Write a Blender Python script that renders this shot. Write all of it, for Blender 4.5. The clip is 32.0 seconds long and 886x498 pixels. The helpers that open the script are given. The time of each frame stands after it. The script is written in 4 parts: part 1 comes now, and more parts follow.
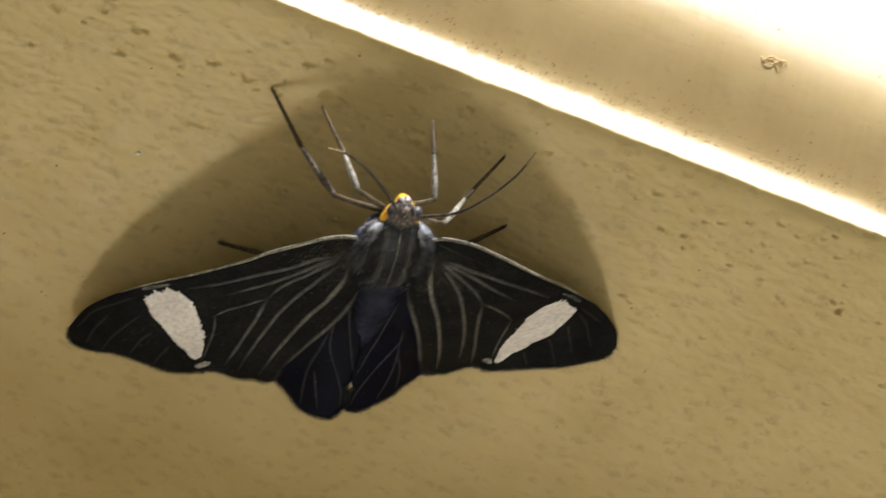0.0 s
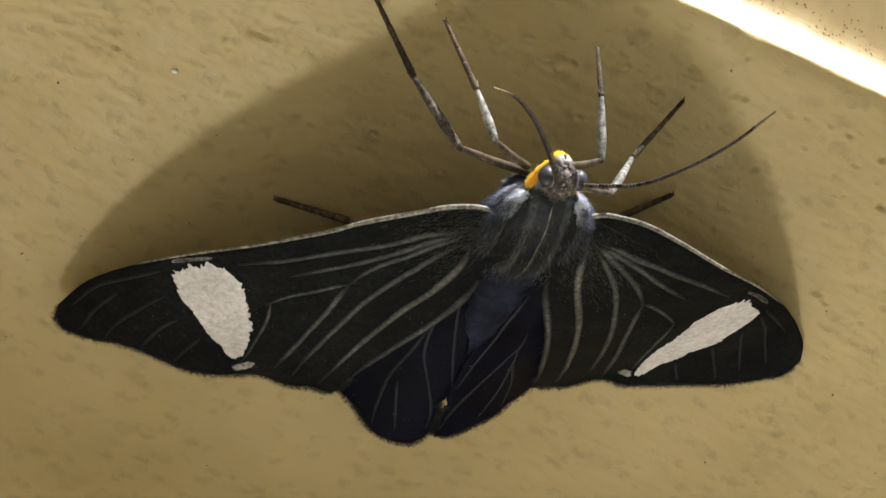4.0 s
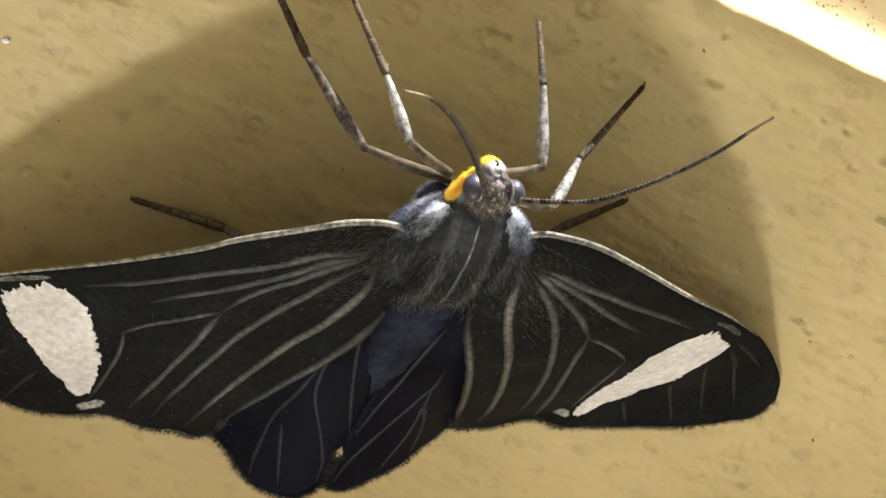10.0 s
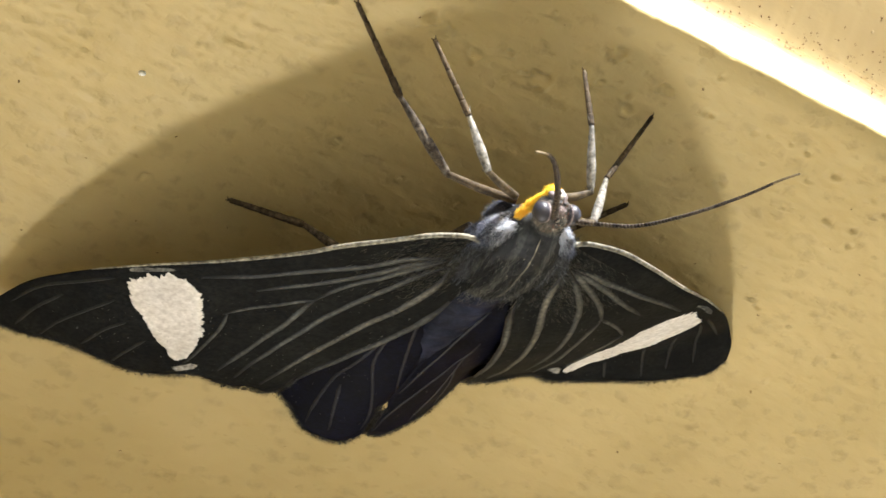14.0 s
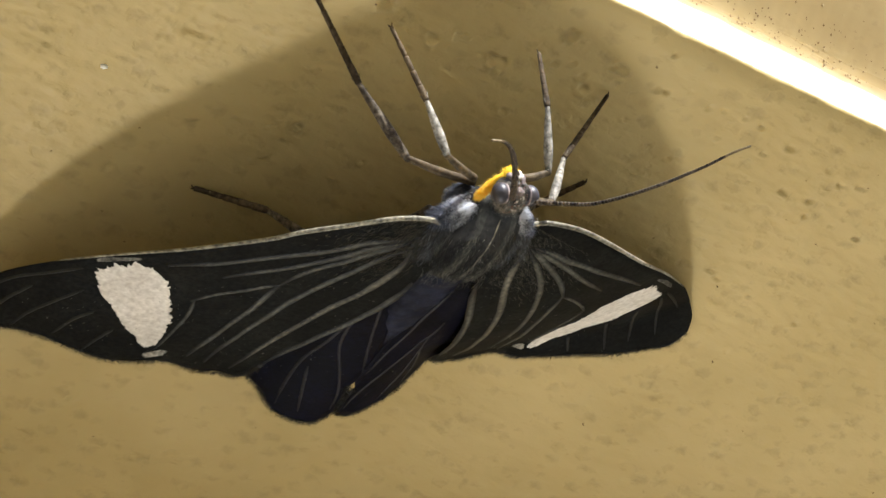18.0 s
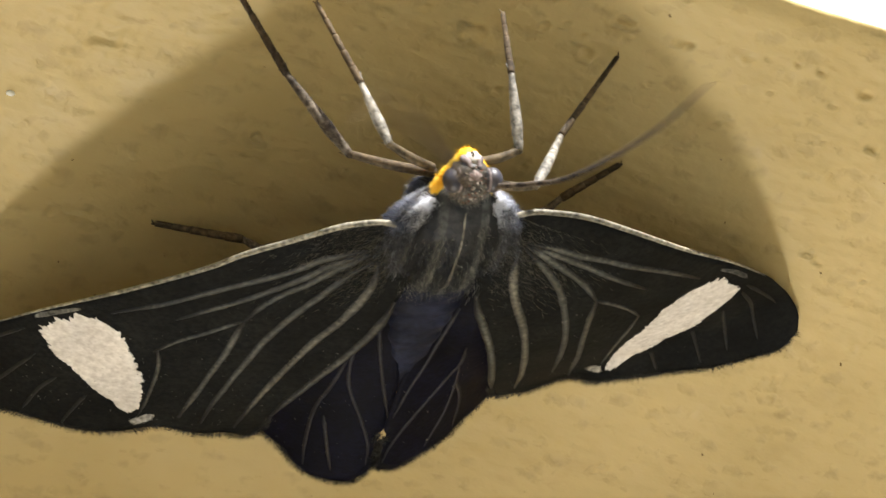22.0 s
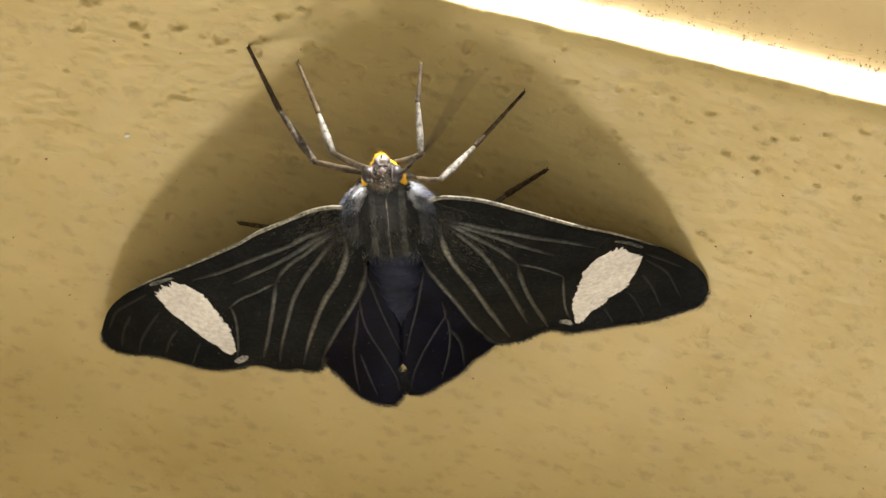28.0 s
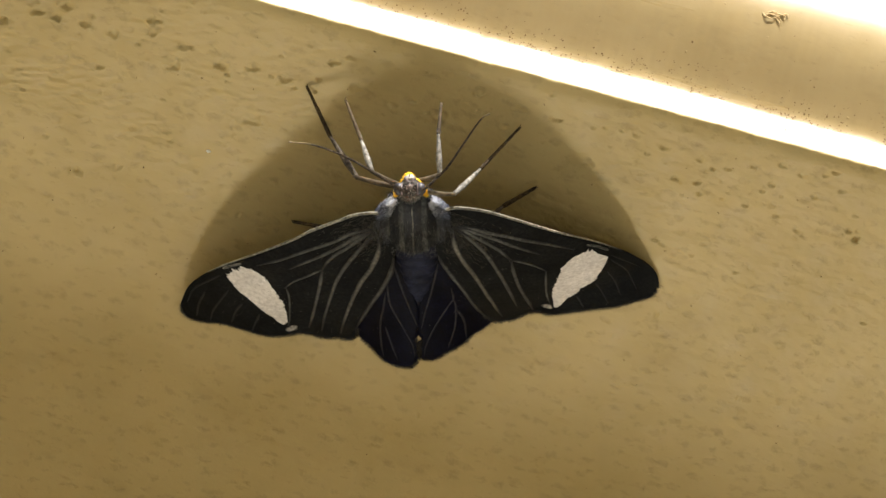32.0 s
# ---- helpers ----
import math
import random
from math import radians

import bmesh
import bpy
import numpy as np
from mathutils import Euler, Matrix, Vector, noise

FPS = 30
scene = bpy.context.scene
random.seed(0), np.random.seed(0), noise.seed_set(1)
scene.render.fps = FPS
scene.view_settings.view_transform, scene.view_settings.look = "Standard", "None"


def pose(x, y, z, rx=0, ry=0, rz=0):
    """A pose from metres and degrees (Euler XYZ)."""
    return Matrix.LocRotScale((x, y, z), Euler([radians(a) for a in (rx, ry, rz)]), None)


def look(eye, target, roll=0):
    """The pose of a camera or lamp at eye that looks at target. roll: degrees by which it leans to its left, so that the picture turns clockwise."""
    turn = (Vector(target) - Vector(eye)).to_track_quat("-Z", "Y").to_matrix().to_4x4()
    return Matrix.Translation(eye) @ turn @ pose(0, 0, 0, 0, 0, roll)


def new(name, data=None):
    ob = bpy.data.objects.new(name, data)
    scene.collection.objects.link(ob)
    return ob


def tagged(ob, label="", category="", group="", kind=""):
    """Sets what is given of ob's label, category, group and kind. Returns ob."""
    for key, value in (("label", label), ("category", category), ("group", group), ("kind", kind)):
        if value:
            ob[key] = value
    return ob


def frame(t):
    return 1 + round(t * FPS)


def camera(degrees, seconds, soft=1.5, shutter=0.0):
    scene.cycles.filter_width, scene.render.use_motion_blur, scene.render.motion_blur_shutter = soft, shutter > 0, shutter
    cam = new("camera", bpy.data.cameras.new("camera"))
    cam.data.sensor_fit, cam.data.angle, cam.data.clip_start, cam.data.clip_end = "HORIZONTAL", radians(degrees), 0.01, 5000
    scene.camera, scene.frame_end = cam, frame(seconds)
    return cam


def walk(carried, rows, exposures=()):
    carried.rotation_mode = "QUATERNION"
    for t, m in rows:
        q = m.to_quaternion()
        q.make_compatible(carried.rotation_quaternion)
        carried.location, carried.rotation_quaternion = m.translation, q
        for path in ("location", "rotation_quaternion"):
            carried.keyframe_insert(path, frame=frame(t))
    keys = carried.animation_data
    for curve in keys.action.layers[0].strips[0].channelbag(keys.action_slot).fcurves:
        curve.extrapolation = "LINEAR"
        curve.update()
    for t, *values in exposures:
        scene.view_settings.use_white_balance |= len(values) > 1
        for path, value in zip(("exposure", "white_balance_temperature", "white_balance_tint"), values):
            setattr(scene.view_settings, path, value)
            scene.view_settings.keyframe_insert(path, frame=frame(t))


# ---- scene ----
# camera path begin
cam = camera(16.000, 32.0, 1.5, 0.5)
PATH = [
    (0.0, pose(-0.07155, -0.27947, 1.73352, 59.167, -24.460, -1.767)),
    (0.5, pose(-0.07016, -0.27130, 1.73415, 57.507, -24.588, -0.553)),
    (1.0, pose(-0.06458, -0.25903, 1.72740, 57.253, -24.520, -0.585)),
    (1.5, pose(-0.06359, -0.24587, 1.72017, 57.448, -24.821, -0.918)),
    (2.0, pose(-0.06254, -0.22861, 1.71068, 57.537, -24.961, -1.372)),
    (2.5, pose(-0.06640, -0.21631, 1.70107, 58.328, -25.822, -2.843)),
    (4.5, pose(-0.07885, -0.19130, 1.68464, 56.802, -30.069, -4.167)),
    (5.0, pose(-0.07737, -0.18614, 1.68875, 55.989, -31.093, -3.865)),
    (5.5, pose(-0.07067, -0.18086, 1.69076, 55.230, -31.225, -3.692)),
    (6.0, pose(-0.06767, -0.17546, 1.69088, 53.900, -31.213, -2.816)),
    (6.5, pose(-0.06802, -0.17328, 1.68520, 55.374, -31.081, -3.823)),
    (7.0, pose(-0.06768, -0.16887, 1.68283, 55.509, -31.222, -4.074)),
    (7.5, pose(-0.06784, -0.16561, 1.68058, 55.734, -31.252, -4.254)),
    (8.0, pose(-0.06930, -0.16099, 1.67876, 55.597, -31.559, -4.554)),
    (8.5, pose(-0.06742, -0.15668, 1.67636, 55.484, -31.463, -4.414)),
    (9.0, pose(-0.06529, -0.15335, 1.67372, 55.540, -31.183, -4.521)),
    (9.5, pose(-0.06546, -0.15086, 1.67145, 55.579, -31.139, -4.818)),
    (10.0, pose(-0.06628, -0.15352, 1.67014, 55.840, -30.771, -5.328)),
    (10.5, pose(-0.06987, -0.15412, 1.67092, 55.959, -31.277, -5.763)),
    (11.0, pose(-0.07729, -0.15456, 1.67630, 54.743, -32.380, -6.387)),
    (11.5, pose(-0.08481, -0.15558, 1.68152, 52.509, -31.922, -6.513)),
    (12.0, pose(-0.09441, -0.16409, 1.67943, 54.686, -33.610, -8.441)),
    (12.5, pose(-0.09905, -0.16526, 1.67942, 55.220, -34.523, -9.464)),
    (13.0, pose(-0.10429, -0.16698, 1.68070, 54.432, -34.908, -10.015)),
    (13.5, pose(-0.10945, -0.17105, 1.68127, 55.003, -35.036, -10.818)),
    (14.0, pose(-0.11363, -0.17207, 1.68214, 55.594, -35.920, -12.009)),
    (14.5, pose(-0.11766, -0.17393, 1.68267, 56.000, -36.025, -12.990)),
    (15.0, pose(-0.12417, -0.17612, 1.68431, 56.464, -36.273, -13.659)),
    (15.5, pose(-0.12641, -0.17996, 1.68304, 56.919, -36.270, -15.312)),
    (17.5, pose(-0.11916, -0.17817, 1.68572, 56.231, -34.771, -14.253)),
    (18.0, pose(-0.11532, -0.17396, 1.68542, 55.732, -34.964, -13.501)),
    (18.5, pose(-0.11159, -0.16893, 1.68250, 55.645, -34.843, -13.596)),
    (19.0, pose(-0.10987, -0.16485, 1.67636, 56.749, -35.002, -14.482)),
    (19.5, pose(-0.10398, -0.15840, 1.67751, 55.705, -34.771, -13.099)),
    (20.0, pose(-0.09789, -0.15620, 1.67691, 56.132, -33.280, -12.468)),
    (20.5, pose(-0.08491, -0.15653, 1.68146, 57.269, -29.922, -11.669)),
    (21.0, pose(-0.07807, -0.15587, 1.67854, 55.201, -26.884, -10.484)),
    (21.5, pose(-0.06722, -0.15580, 1.68053, 53.776, -25.071, -8.380)),
    (22.0, pose(-0.05928, -0.15977, 1.68454, 54.558, -22.540, -6.171)),
    (22.5, pose(-0.04794, -0.16245, 1.68885, 53.967, -20.279, -5.216)),
    (23.0, pose(-0.04115, -0.16694, 1.69195, 53.644, -18.616, -3.169)),
    (23.5, pose(-0.03132, -0.16993, 1.69505, 52.918, -16.634, 0.138)),
    (24.0, pose(-0.02617, -0.17372, 1.69720, 53.487, -15.771, 2.068)),
    (24.5, pose(-0.01507, -0.17844, 1.70367, 52.436, -13.267, 4.836)),
    (25.0, pose(-0.01272, -0.18248, 1.70770, 52.593, -12.347, 6.458)),
    (25.5, pose(-0.00494, -0.18954, 1.71225, 53.082, -11.874, 6.614)),
    (27.5, pose(0.00247, -0.22055, 1.73150, 53.400, -10.609, 7.880)),
    (28.0, pose(0.00705, -0.23662, 1.74253, 53.884, -10.618, 8.405)),
    (28.5, pose(0.00426, -0.25248, 1.75466, 53.587, -11.146, 8.322)),
    (29.0, pose(-0.00092, -0.26551, 1.76473, 53.372, -11.783, 8.031)),
    (29.5, pose(0.00237, -0.27245, 1.76556, 53.637, -11.740, 8.382)),
    (30.0, pose(-0.00150, -0.27426, 1.77563, 52.977, -12.026, 8.214)),
    (30.5, pose(0.00234, -0.28113, 1.78641, 52.631, -11.805, 8.791)),
    (31.0, pose(-0.00129, -0.29803, 1.79624, 52.669, -12.252, 8.647)),
    (31.5, pose(0.00152, -0.30404, 1.79497, 53.022, -12.159, 8.721)),
    (32.0, pose(0.00228, -0.30179, 1.79049, 53.332, -12.270, 8.859)),
]
# camera path end
EXPOSURES = [(0.0, 1.47, 6200, 10), (2.0, 1.45, 5900, 10), (4.5, 1.75, 5900, 10), (5.0, 1.90, 5900, 10), (6.0, 1.80, 5900, 10), (7.0, 1.85, 5900, 10), (8.0, 1.85, 5900, 10), (9.0, 2.00, 5900, 10), (11.0, 2.20, 5900, 10), (13.0, 2.25, 6100, 10), (15.0, 2.15, 6100, 10), (18.0, 1.85, 6100, 10), (19.0, 1.75, 6100, 10), (20.0, 1.90, 6100, 10), (22.0, 2.05, 6350, 10), (23.0, 2.10, 6550, 10), (25.0, 2.22, 6550, 10), (28.0, 1.98, 6550, 10), (29.0, 1.80, 6550, 10), (30.0, 1.66, 6550, 10), (32.0, 1.52, 6550, 10)]

import collections

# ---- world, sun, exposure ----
# The veranda room is unseen and added: the sun comes in over the ledge from outside; a narrow tall opening low in its
# house wall faces the ledge and holds an added lamp.
SUN_FROM = Vector((-0.02, 0.46, 0.80)).normalized()
world = bpy.data.worlds.new("world")
scene.world = world
world.use_nodes = True
wn = world.node_tree.nodes
sky = wn.new("ShaderNodeTexSky")
sky.sky_type, sky.sun_disc = "NISHITA", False
sky.sun_elevation = math.asin(SUN_FROM.z)
sky.sun_rotation = math.atan2(SUN_FROM.x, SUN_FROM.y)
wn["Background"].inputs["Strength"].default_value = 0.15
world.node_tree.links.new(sky.outputs[0], wn["Background"].inputs[0])
sun = new("sun", bpy.data.lights.new("sun", "SUN"))
sun.data.energy, sun.data.angle, sun.data.color = 3.3, radians(0.5), (1.0, 0.96, 0.9)
sun.matrix_world = look(SUN_FROM * 5, (0, 0, 0))

# Added lamp with no visible source: lights the wall, throws the moth's shadow.
added_wall_light = new("added_wall_light", bpy.data.lights.new("added_wall_light", "AREA"))
added_wall_light.data.shape, added_wall_light.data.size, added_wall_light.data.size_y = "RECTANGLE", 0.14, 0.34
added_wall_light.data.energy, added_wall_light.data.color = 4.9, (1.0, 0.97, 0.92)
added_wall_light.matrix_world = Matrix.Translation((0.15, -1.27, 0.48)) @ pose(0, 0, 0, 90)

# ---- materials ----
MM = 0.001


def material(name, color, rough=0.5, metal=0.0, spec=0.5):
    m = bpy.data.materials.new(name)
    m.use_nodes = True
    b = m.node_tree.nodes["Principled BSDF"]
    b.inputs["Base Color"].default_value = (*color, 1)
    b.inputs["Roughness"].default_value = rough
    b.inputs["Metallic"].default_value = metal
    b.inputs["Specular IOR Level"].default_value = spec
    return m


def add(m, kind, **inputs):
    n = m.node_tree.nodes.new(kind)
    for key, value in inputs.items():
        n.inputs[key.replace("_", " ")].default_value = value
    return n


def wire(m, a, out, b, into):
    m.node_tree.links.new(a.outputs[out], b.inputs[into])


def noise_node(m, scale, detail=3.0, rough=0.55, stretch=(1, 1, 1)):
    co = add(m, "ShaderNodeTexCoord")
    mp = add(m, "ShaderNodeMapping", Scale=stretch)
    wire(m, co, "Object", mp, "Vector")
    n = add(m, "ShaderNodeTexNoise", Scale=scale, Detail=detail, Roughness=rough)
    wire(m, mp, 0, n, "Vector")
    return n


def ramp(m, source, out, stops):
    r = m.node_tree.nodes.new("ShaderNodeValToRGB")
    while len(r.color_ramp.elements) < len(stops):
        r.color_ramp.elements.new(0.5)
    for e, (pos, col) in zip(r.color_ramp.elements, stops):
        e.position, e.color = pos, (*col, 1)
    wire(m, source, out, r, "Fac")
    return r


def shader(m):
    return m.node_tree.nodes["Principled BSDF"]


def mix(m, fac, a, b, mode="MIX"):
    n = m.node_tree.nodes.new("ShaderNodeMix")
    n.data_type, n.blend_type = "RGBA", mode
    for slot, src in ((0, fac), (6, a), (7, b)):
        if isinstance(src, tuple) and len(src) == 2:
            m.node_tree.links.new(src[0].outputs[src[1]], n.inputs[slot])
        elif isinstance(src, tuple):
            n.inputs[slot].default_value = (*src, 1)
        else:
            n.inputs[slot].default_value = src
    return n


def bump(m, source, out, strength, distance):
    b = add(m, "ShaderNodeBump", Strength=strength, Distance=distance)
    wire(m, source, out, b, "Height")
    wire(m, b, 0, shader(m), "Normal")
    return b


def paint(name, base, dark, rough, relief=1.0):
    """Brushed oil paint on masonry: blotches, brush drag along x, fine grain."""
    m = material(name, base, rough, 0.0, 0.3)
    blot = noise_node(m, 55, 4)
    tone = ramp(m, blot, 0, [(0.3, dark), (0.62, base)])
    fine = noise_node(m, 900, 4, 0.6, (0.45, 1, 1))
    spots = ramp(m, fine, 0, [(0.28, (0.7, 0.66, 0.6)), (0.38, (1, 1, 1))])
    col = mix(m, 0.5, (tone, 0), (spots, 0), "MULTIPLY")
    wire(m, col, 2, shader(m), "Base Color")
    stain = ramp(m, noise_node(m, 150, 5, 0.62, (0.55, 1, 1)), 0, [(0.33, (0.62, 0.57, 0.5)), (0.40, (1, 1, 1))])
    col = mix(m, 0.14, (col, 2), (stain, 0), "MULTIPLY")
    drag = noise_node(m, 760, 4, 0.55, (0.55, 1, 1))
    co = add(m, "ShaderNodeTexCoord")
    mp = add(m, "ShaderNodeMapping", Scale=(0.55, 1.0, 1.0))
    wire(m, co, "Object", mp, "Vector")
    cells = add(m, "ShaderNodeTexVoronoi", Scale=700.0)
    warp = noise_node(m, 900, 2)
    bent = add(m, "ShaderNodeVectorMath")
    bent.operation = "MULTIPLY_ADD"
    bent.inputs[1].default_value = (0.0016, 0.0016, 0.0016)
    wire(m, warp, "Color", bent, 0)
    wire(m, mp, 0, bent, 2)
    wire(m, bent, 0, cells, "Vector")
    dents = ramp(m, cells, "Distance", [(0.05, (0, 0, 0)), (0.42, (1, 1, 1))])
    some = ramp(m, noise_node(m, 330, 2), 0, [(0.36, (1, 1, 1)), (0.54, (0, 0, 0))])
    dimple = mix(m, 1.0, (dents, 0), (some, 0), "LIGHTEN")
    both = mix(m, 0.3, (drag, 0), (dimple, 2))
    bump(m, both, 2, 0.45 * relief, 0.00042)
    # The dents also darken the base colour.
    dent_tone = mix(m, 0.17 * relief, (col, 2), (dimple, 2), "MULTIPLY")
    wire(m, dent_tone, 2, shader(m), "Base Color")
    gloss = ramp(m, noise_node(m, 300, 3), 0, [(0.3, (rough - 0.1,) * 3), (0.7, (rough + 0.12,) * 3)])
    wire(m, gloss, 0, shader(m), "Roughness")
    return m


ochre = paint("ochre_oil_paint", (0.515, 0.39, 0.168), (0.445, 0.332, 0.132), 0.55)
gloss_ochre = paint("glossy_ochre_paint", (0.45, 0.335, 0.155), (0.39, 0.28, 0.12), 0.42, 0.16)
# Paler than the ochre: the flat edge's sun glare is put into this colour.
glare_pale = paint("sun_glare_pale_paint", (0.64, 0.56, 0.42), (0.58, 0.50, 0.36), 0.5, 0.3)
shader(gloss_ochre).inputs["Coat Weight"].default_value = 1.0
shader(gloss_ochre).inputs["Coat IOR"].default_value = 1.6
brush = ramp(gloss_ochre, noise_node(gloss_ochre, 420, 3, 0.6, (0.08, 1, 1)), 0, [(0.3, (0.24,) * 3), (0.7, (0.36,) * 3)])
wire(gloss_ochre, brush, 0, shader(gloss_ochre), "Coat Roughness")
plaster = paint("pale_plaster", (0.78, 0.73, 0.62), (0.70, 0.65, 0.54), 0.8)
floor_mat = paint("pale_floor_tile", (0.62, 0.56, 0.47), (0.55, 0.49, 0.40), 0.6)


def scales(name, color, tint, rough, size=2600, spec=0.25, sheen=0.0, mottle=(0.4, 1.4)):
    """Rows of minute wing scales: fine grain with a second, larger mottling."""
    m = material(name, color, rough, 0.0, spec)
    fine = noise_node(m, size, 2, 0.7)
    tone = ramp(m, fine, 0, [(0.35, color), (0.75, tint)])
    big = ramp(m, noise_node(m, 260, 3), 0, [(0.3, (mottle[0],) * 3), (0.7, (mottle[1],) * 3)])
    wire(m, mix(m, 1.0, (tone, 0), (big, 0), "MULTIPLY"), 2, shader(m), "Base Color")
    bump(m, fine, 0, 0.5, 0.00006)
    shader(m).inputs["Sheen Weight"].default_value = sheen
    shader(m).inputs["Sheen Roughness"].default_value = 0.4
    return m


wing_black = scales("black_wing_scales", (0.0024, 0.0025, 0.0024), (0.0115, 0.0113, 0.0095), 0.75, 2600, 0.08)
wing_blue = scales("blue_black_hindwing_scales", (0.0011, 0.0012, 0.0034), (0.0028, 0.0031, 0.0108), 0.6, 2600, 0.06)
wing_white = scales("white_wing_scales", (0.50, 0.45, 0.385), (0.74, 0.69, 0.62), 0.7, 2000, 0.25, 0.0, (0.88, 1.08))
vein_pale = scales("pale_vein_scales", (0.034, 0.034, 0.028), (0.15, 0.147, 0.122), 0.6)
streak_mat = scales("pale_streak_scales", (0.02, 0.019, 0.016), (0.26, 0.25, 0.21), 0.6, 1700, 0.25, 0.0, (0.02, 1.5))
vein_brown = scales("brown_band_vein_scales", (0.48, 0.43, 0.365), (0.72, 0.67, 0.60), 0.7, 2000, 0.25, 0.0, (0.88, 1.05))
spot_mat = scales("pale_spot_scales", (0.12, 0.11, 0.09), (0.50, 0.465, 0.40), 0.65)
vein_cream = scales("cream_vein_scales", (0.062, 0.056, 0.042), (0.25, 0.23, 0.175), 0.6)
vein_olive = scales("olive_apex_scales", (0.006, 0.0056, 0.004), (0.030, 0.027, 0.018), 0.65)
vein_faint = scales("faint_vein_scales", (0.008, 0.008, 0.011), (0.032, 0.032, 0.040), 0.6)
for vm, dark_side in ((vein_pale, (0.004, 0.004, 0.0038)), (vein_cream, (0.005, 0.005, 0.0045)), (vein_olive, (0.004, 0.004, 0.0036)), (vein_faint, (0.002, 0.002, 0.004))):
    at = vm.node_tree.nodes.new("ShaderNodeAttribute")
    at.attribute_name = "across"
    grain = noise_node(vm, 5200, 2, 0.6)
    push = add(vm, "ShaderNodeMath")
    push.operation = "MULTIPLY_ADD"
    push.inputs[1].default_value = 1.1
    wire(vm, grain, 0, push, 0)
    wire(vm, at, "Fac", push, 2)
    side = ramp(vm, push, 0, [(0.50, (0, 0, 0)), (1.05, (1, 1, 1))])
    here = shader(vm).inputs["Base Color"].links[0].from_node
    wire(vm, mix(vm, (side, 0), (here, 2), dark_side), 2, shader(vm), "Base Color")
# Pale tan of the thorax crest; on leading edges it also paints rim light.
rim_and_crest_tan = scales("tan_rim_and_crest_scales", (0.09, 0.08, 0.058), (0.44, 0.40, 0.30), 0.55)
belly = scales("blue_grey_abdomen_scales", (0.008, 0.009, 0.017), (0.020, 0.023, 0.042), 0.6, 2600, 0.08)
orange = scales("orange_scales", (0.93, 0.54, 0.02), (0.98, 0.68, 0.06), 0.6, 1800, 0.25, 0.0, (0.9, 1.05))
face_grey = scales("mottled_face_scales", (0.014, 0.011, 0.009), (0.17, 0.145, 0.11), 0.5, 1700)
leg_dark = scales("dark_brown_leg_scales", (0.045, 0.031, 0.018), (0.155, 0.112, 0.066), 0.65, 2600, 0.1)
leg_mottled = scales("mottled_grey_leg_scales", (0.035, 0.025, 0.015), (0.26, 0.21, 0.155), 0.65, 2300, 0.12)
leg_pale = scales("pale_grey_leg_scales", (0.09, 0.08, 0.062), (0.50, 0.46, 0.39), 0.55, 2300, 0.25, 0.0, (0.45, 1.35))
leg_tan = scales("tan_leg_scales", (0.055, 0.040, 0.022), (0.21, 0.16, 0.095), 0.6, 1900, 0.12)
antenna_mat = scales("dark_antenna_scales", (0.012, 0.008, 0.006), (0.14, 0.105, 0.07), 0.6, 3000, 0.12)
antenna_tip = scales("tan_antenna_tip_scales", (0.16, 0.11, 0.05), (0.32, 0.24, 0.12), 0.5, 3000)
eye_mat = material("dark_compound_eye", (0.030, 0.025, 0.028), 0.5, 0.0, 0.4)
shader(eye_mat).inputs["Coat Weight"].default_value = 0.25
shader(eye_mat).inputs["Coat Roughness"].default_value = 0.32
facets = add(eye_mat, "ShaderNodeTexVoronoi", Scale=9000.0)
wire(eye_mat, add(eye_mat, "ShaderNodeTexCoord"), "Object", facets, "Vector")
bump(eye_mat, facets, 0, 0.25, 0.00002)
eye_rim = scales("pale_eye_rim_scales", (0.16, 0.12, 0.11), (0.42, 0.34, 0.31), 0.5, 2600)
dirt = material("dark_dirt", (0.21, 0.135, 0.06), 0.9)
straw = material("brown_chaff", (0.70, 0.52, 0.27), 0.8)
glint = material("pale_grain", (0.8, 0.78, 0.7), 0.4)
dust_mat = material("grey_brown_dust", (0.16, 0.145, 0.12), 0.7)

thorax_mat = scales("striped_thorax_scales", (0.014, 0.014, 0.016), (0.05, 0.05, 0.052), 0.6, 2200)
tx = add(thorax_mat, "ShaderNodeTexCoord")
sx = add(thorax_mat, "ShaderNodeSeparateXYZ")
wire(thorax_mat, tx, "Object", sx, 0)
ab = add(thorax_mat, "ShaderNodeMath")
ab.operation = "ABSOLUTE"
wire(thorax_mat, sx, "X", ab, 0)
sc = add(thorax_mat, "ShaderNodeMath")
sc.operation = "MULTIPLY"
sc.inputs[1].default_value = 250
wire(thorax_mat, ab, 0, sc, 0)
bands = ramp(thorax_mat, sc, 0, [(0.0, (1.3, 1.3, 1.2)), (0.03, (0.5, 0.5, 0.48)), (0.24, (0.55, 0.55, 0.5)), (0.27, (1.5, 1.5, 1.3)), (0.38, (1.4, 1.4, 1.2)), (0.41, (0.2, 0.2, 0.2)), (0.63, (0.2, 0.2, 0.22)), (0.68, (1.1, 1.1, 1.1))])
src = shader(thorax_mat).inputs["Base Color"].links[0].from_node
striped = mix(thorax_mat, 1.0, (src, 2), (bands, 0), "MULTIPLY")
wire(thorax_mat, striped, 2, shader(thorax_mat), "Base Color")


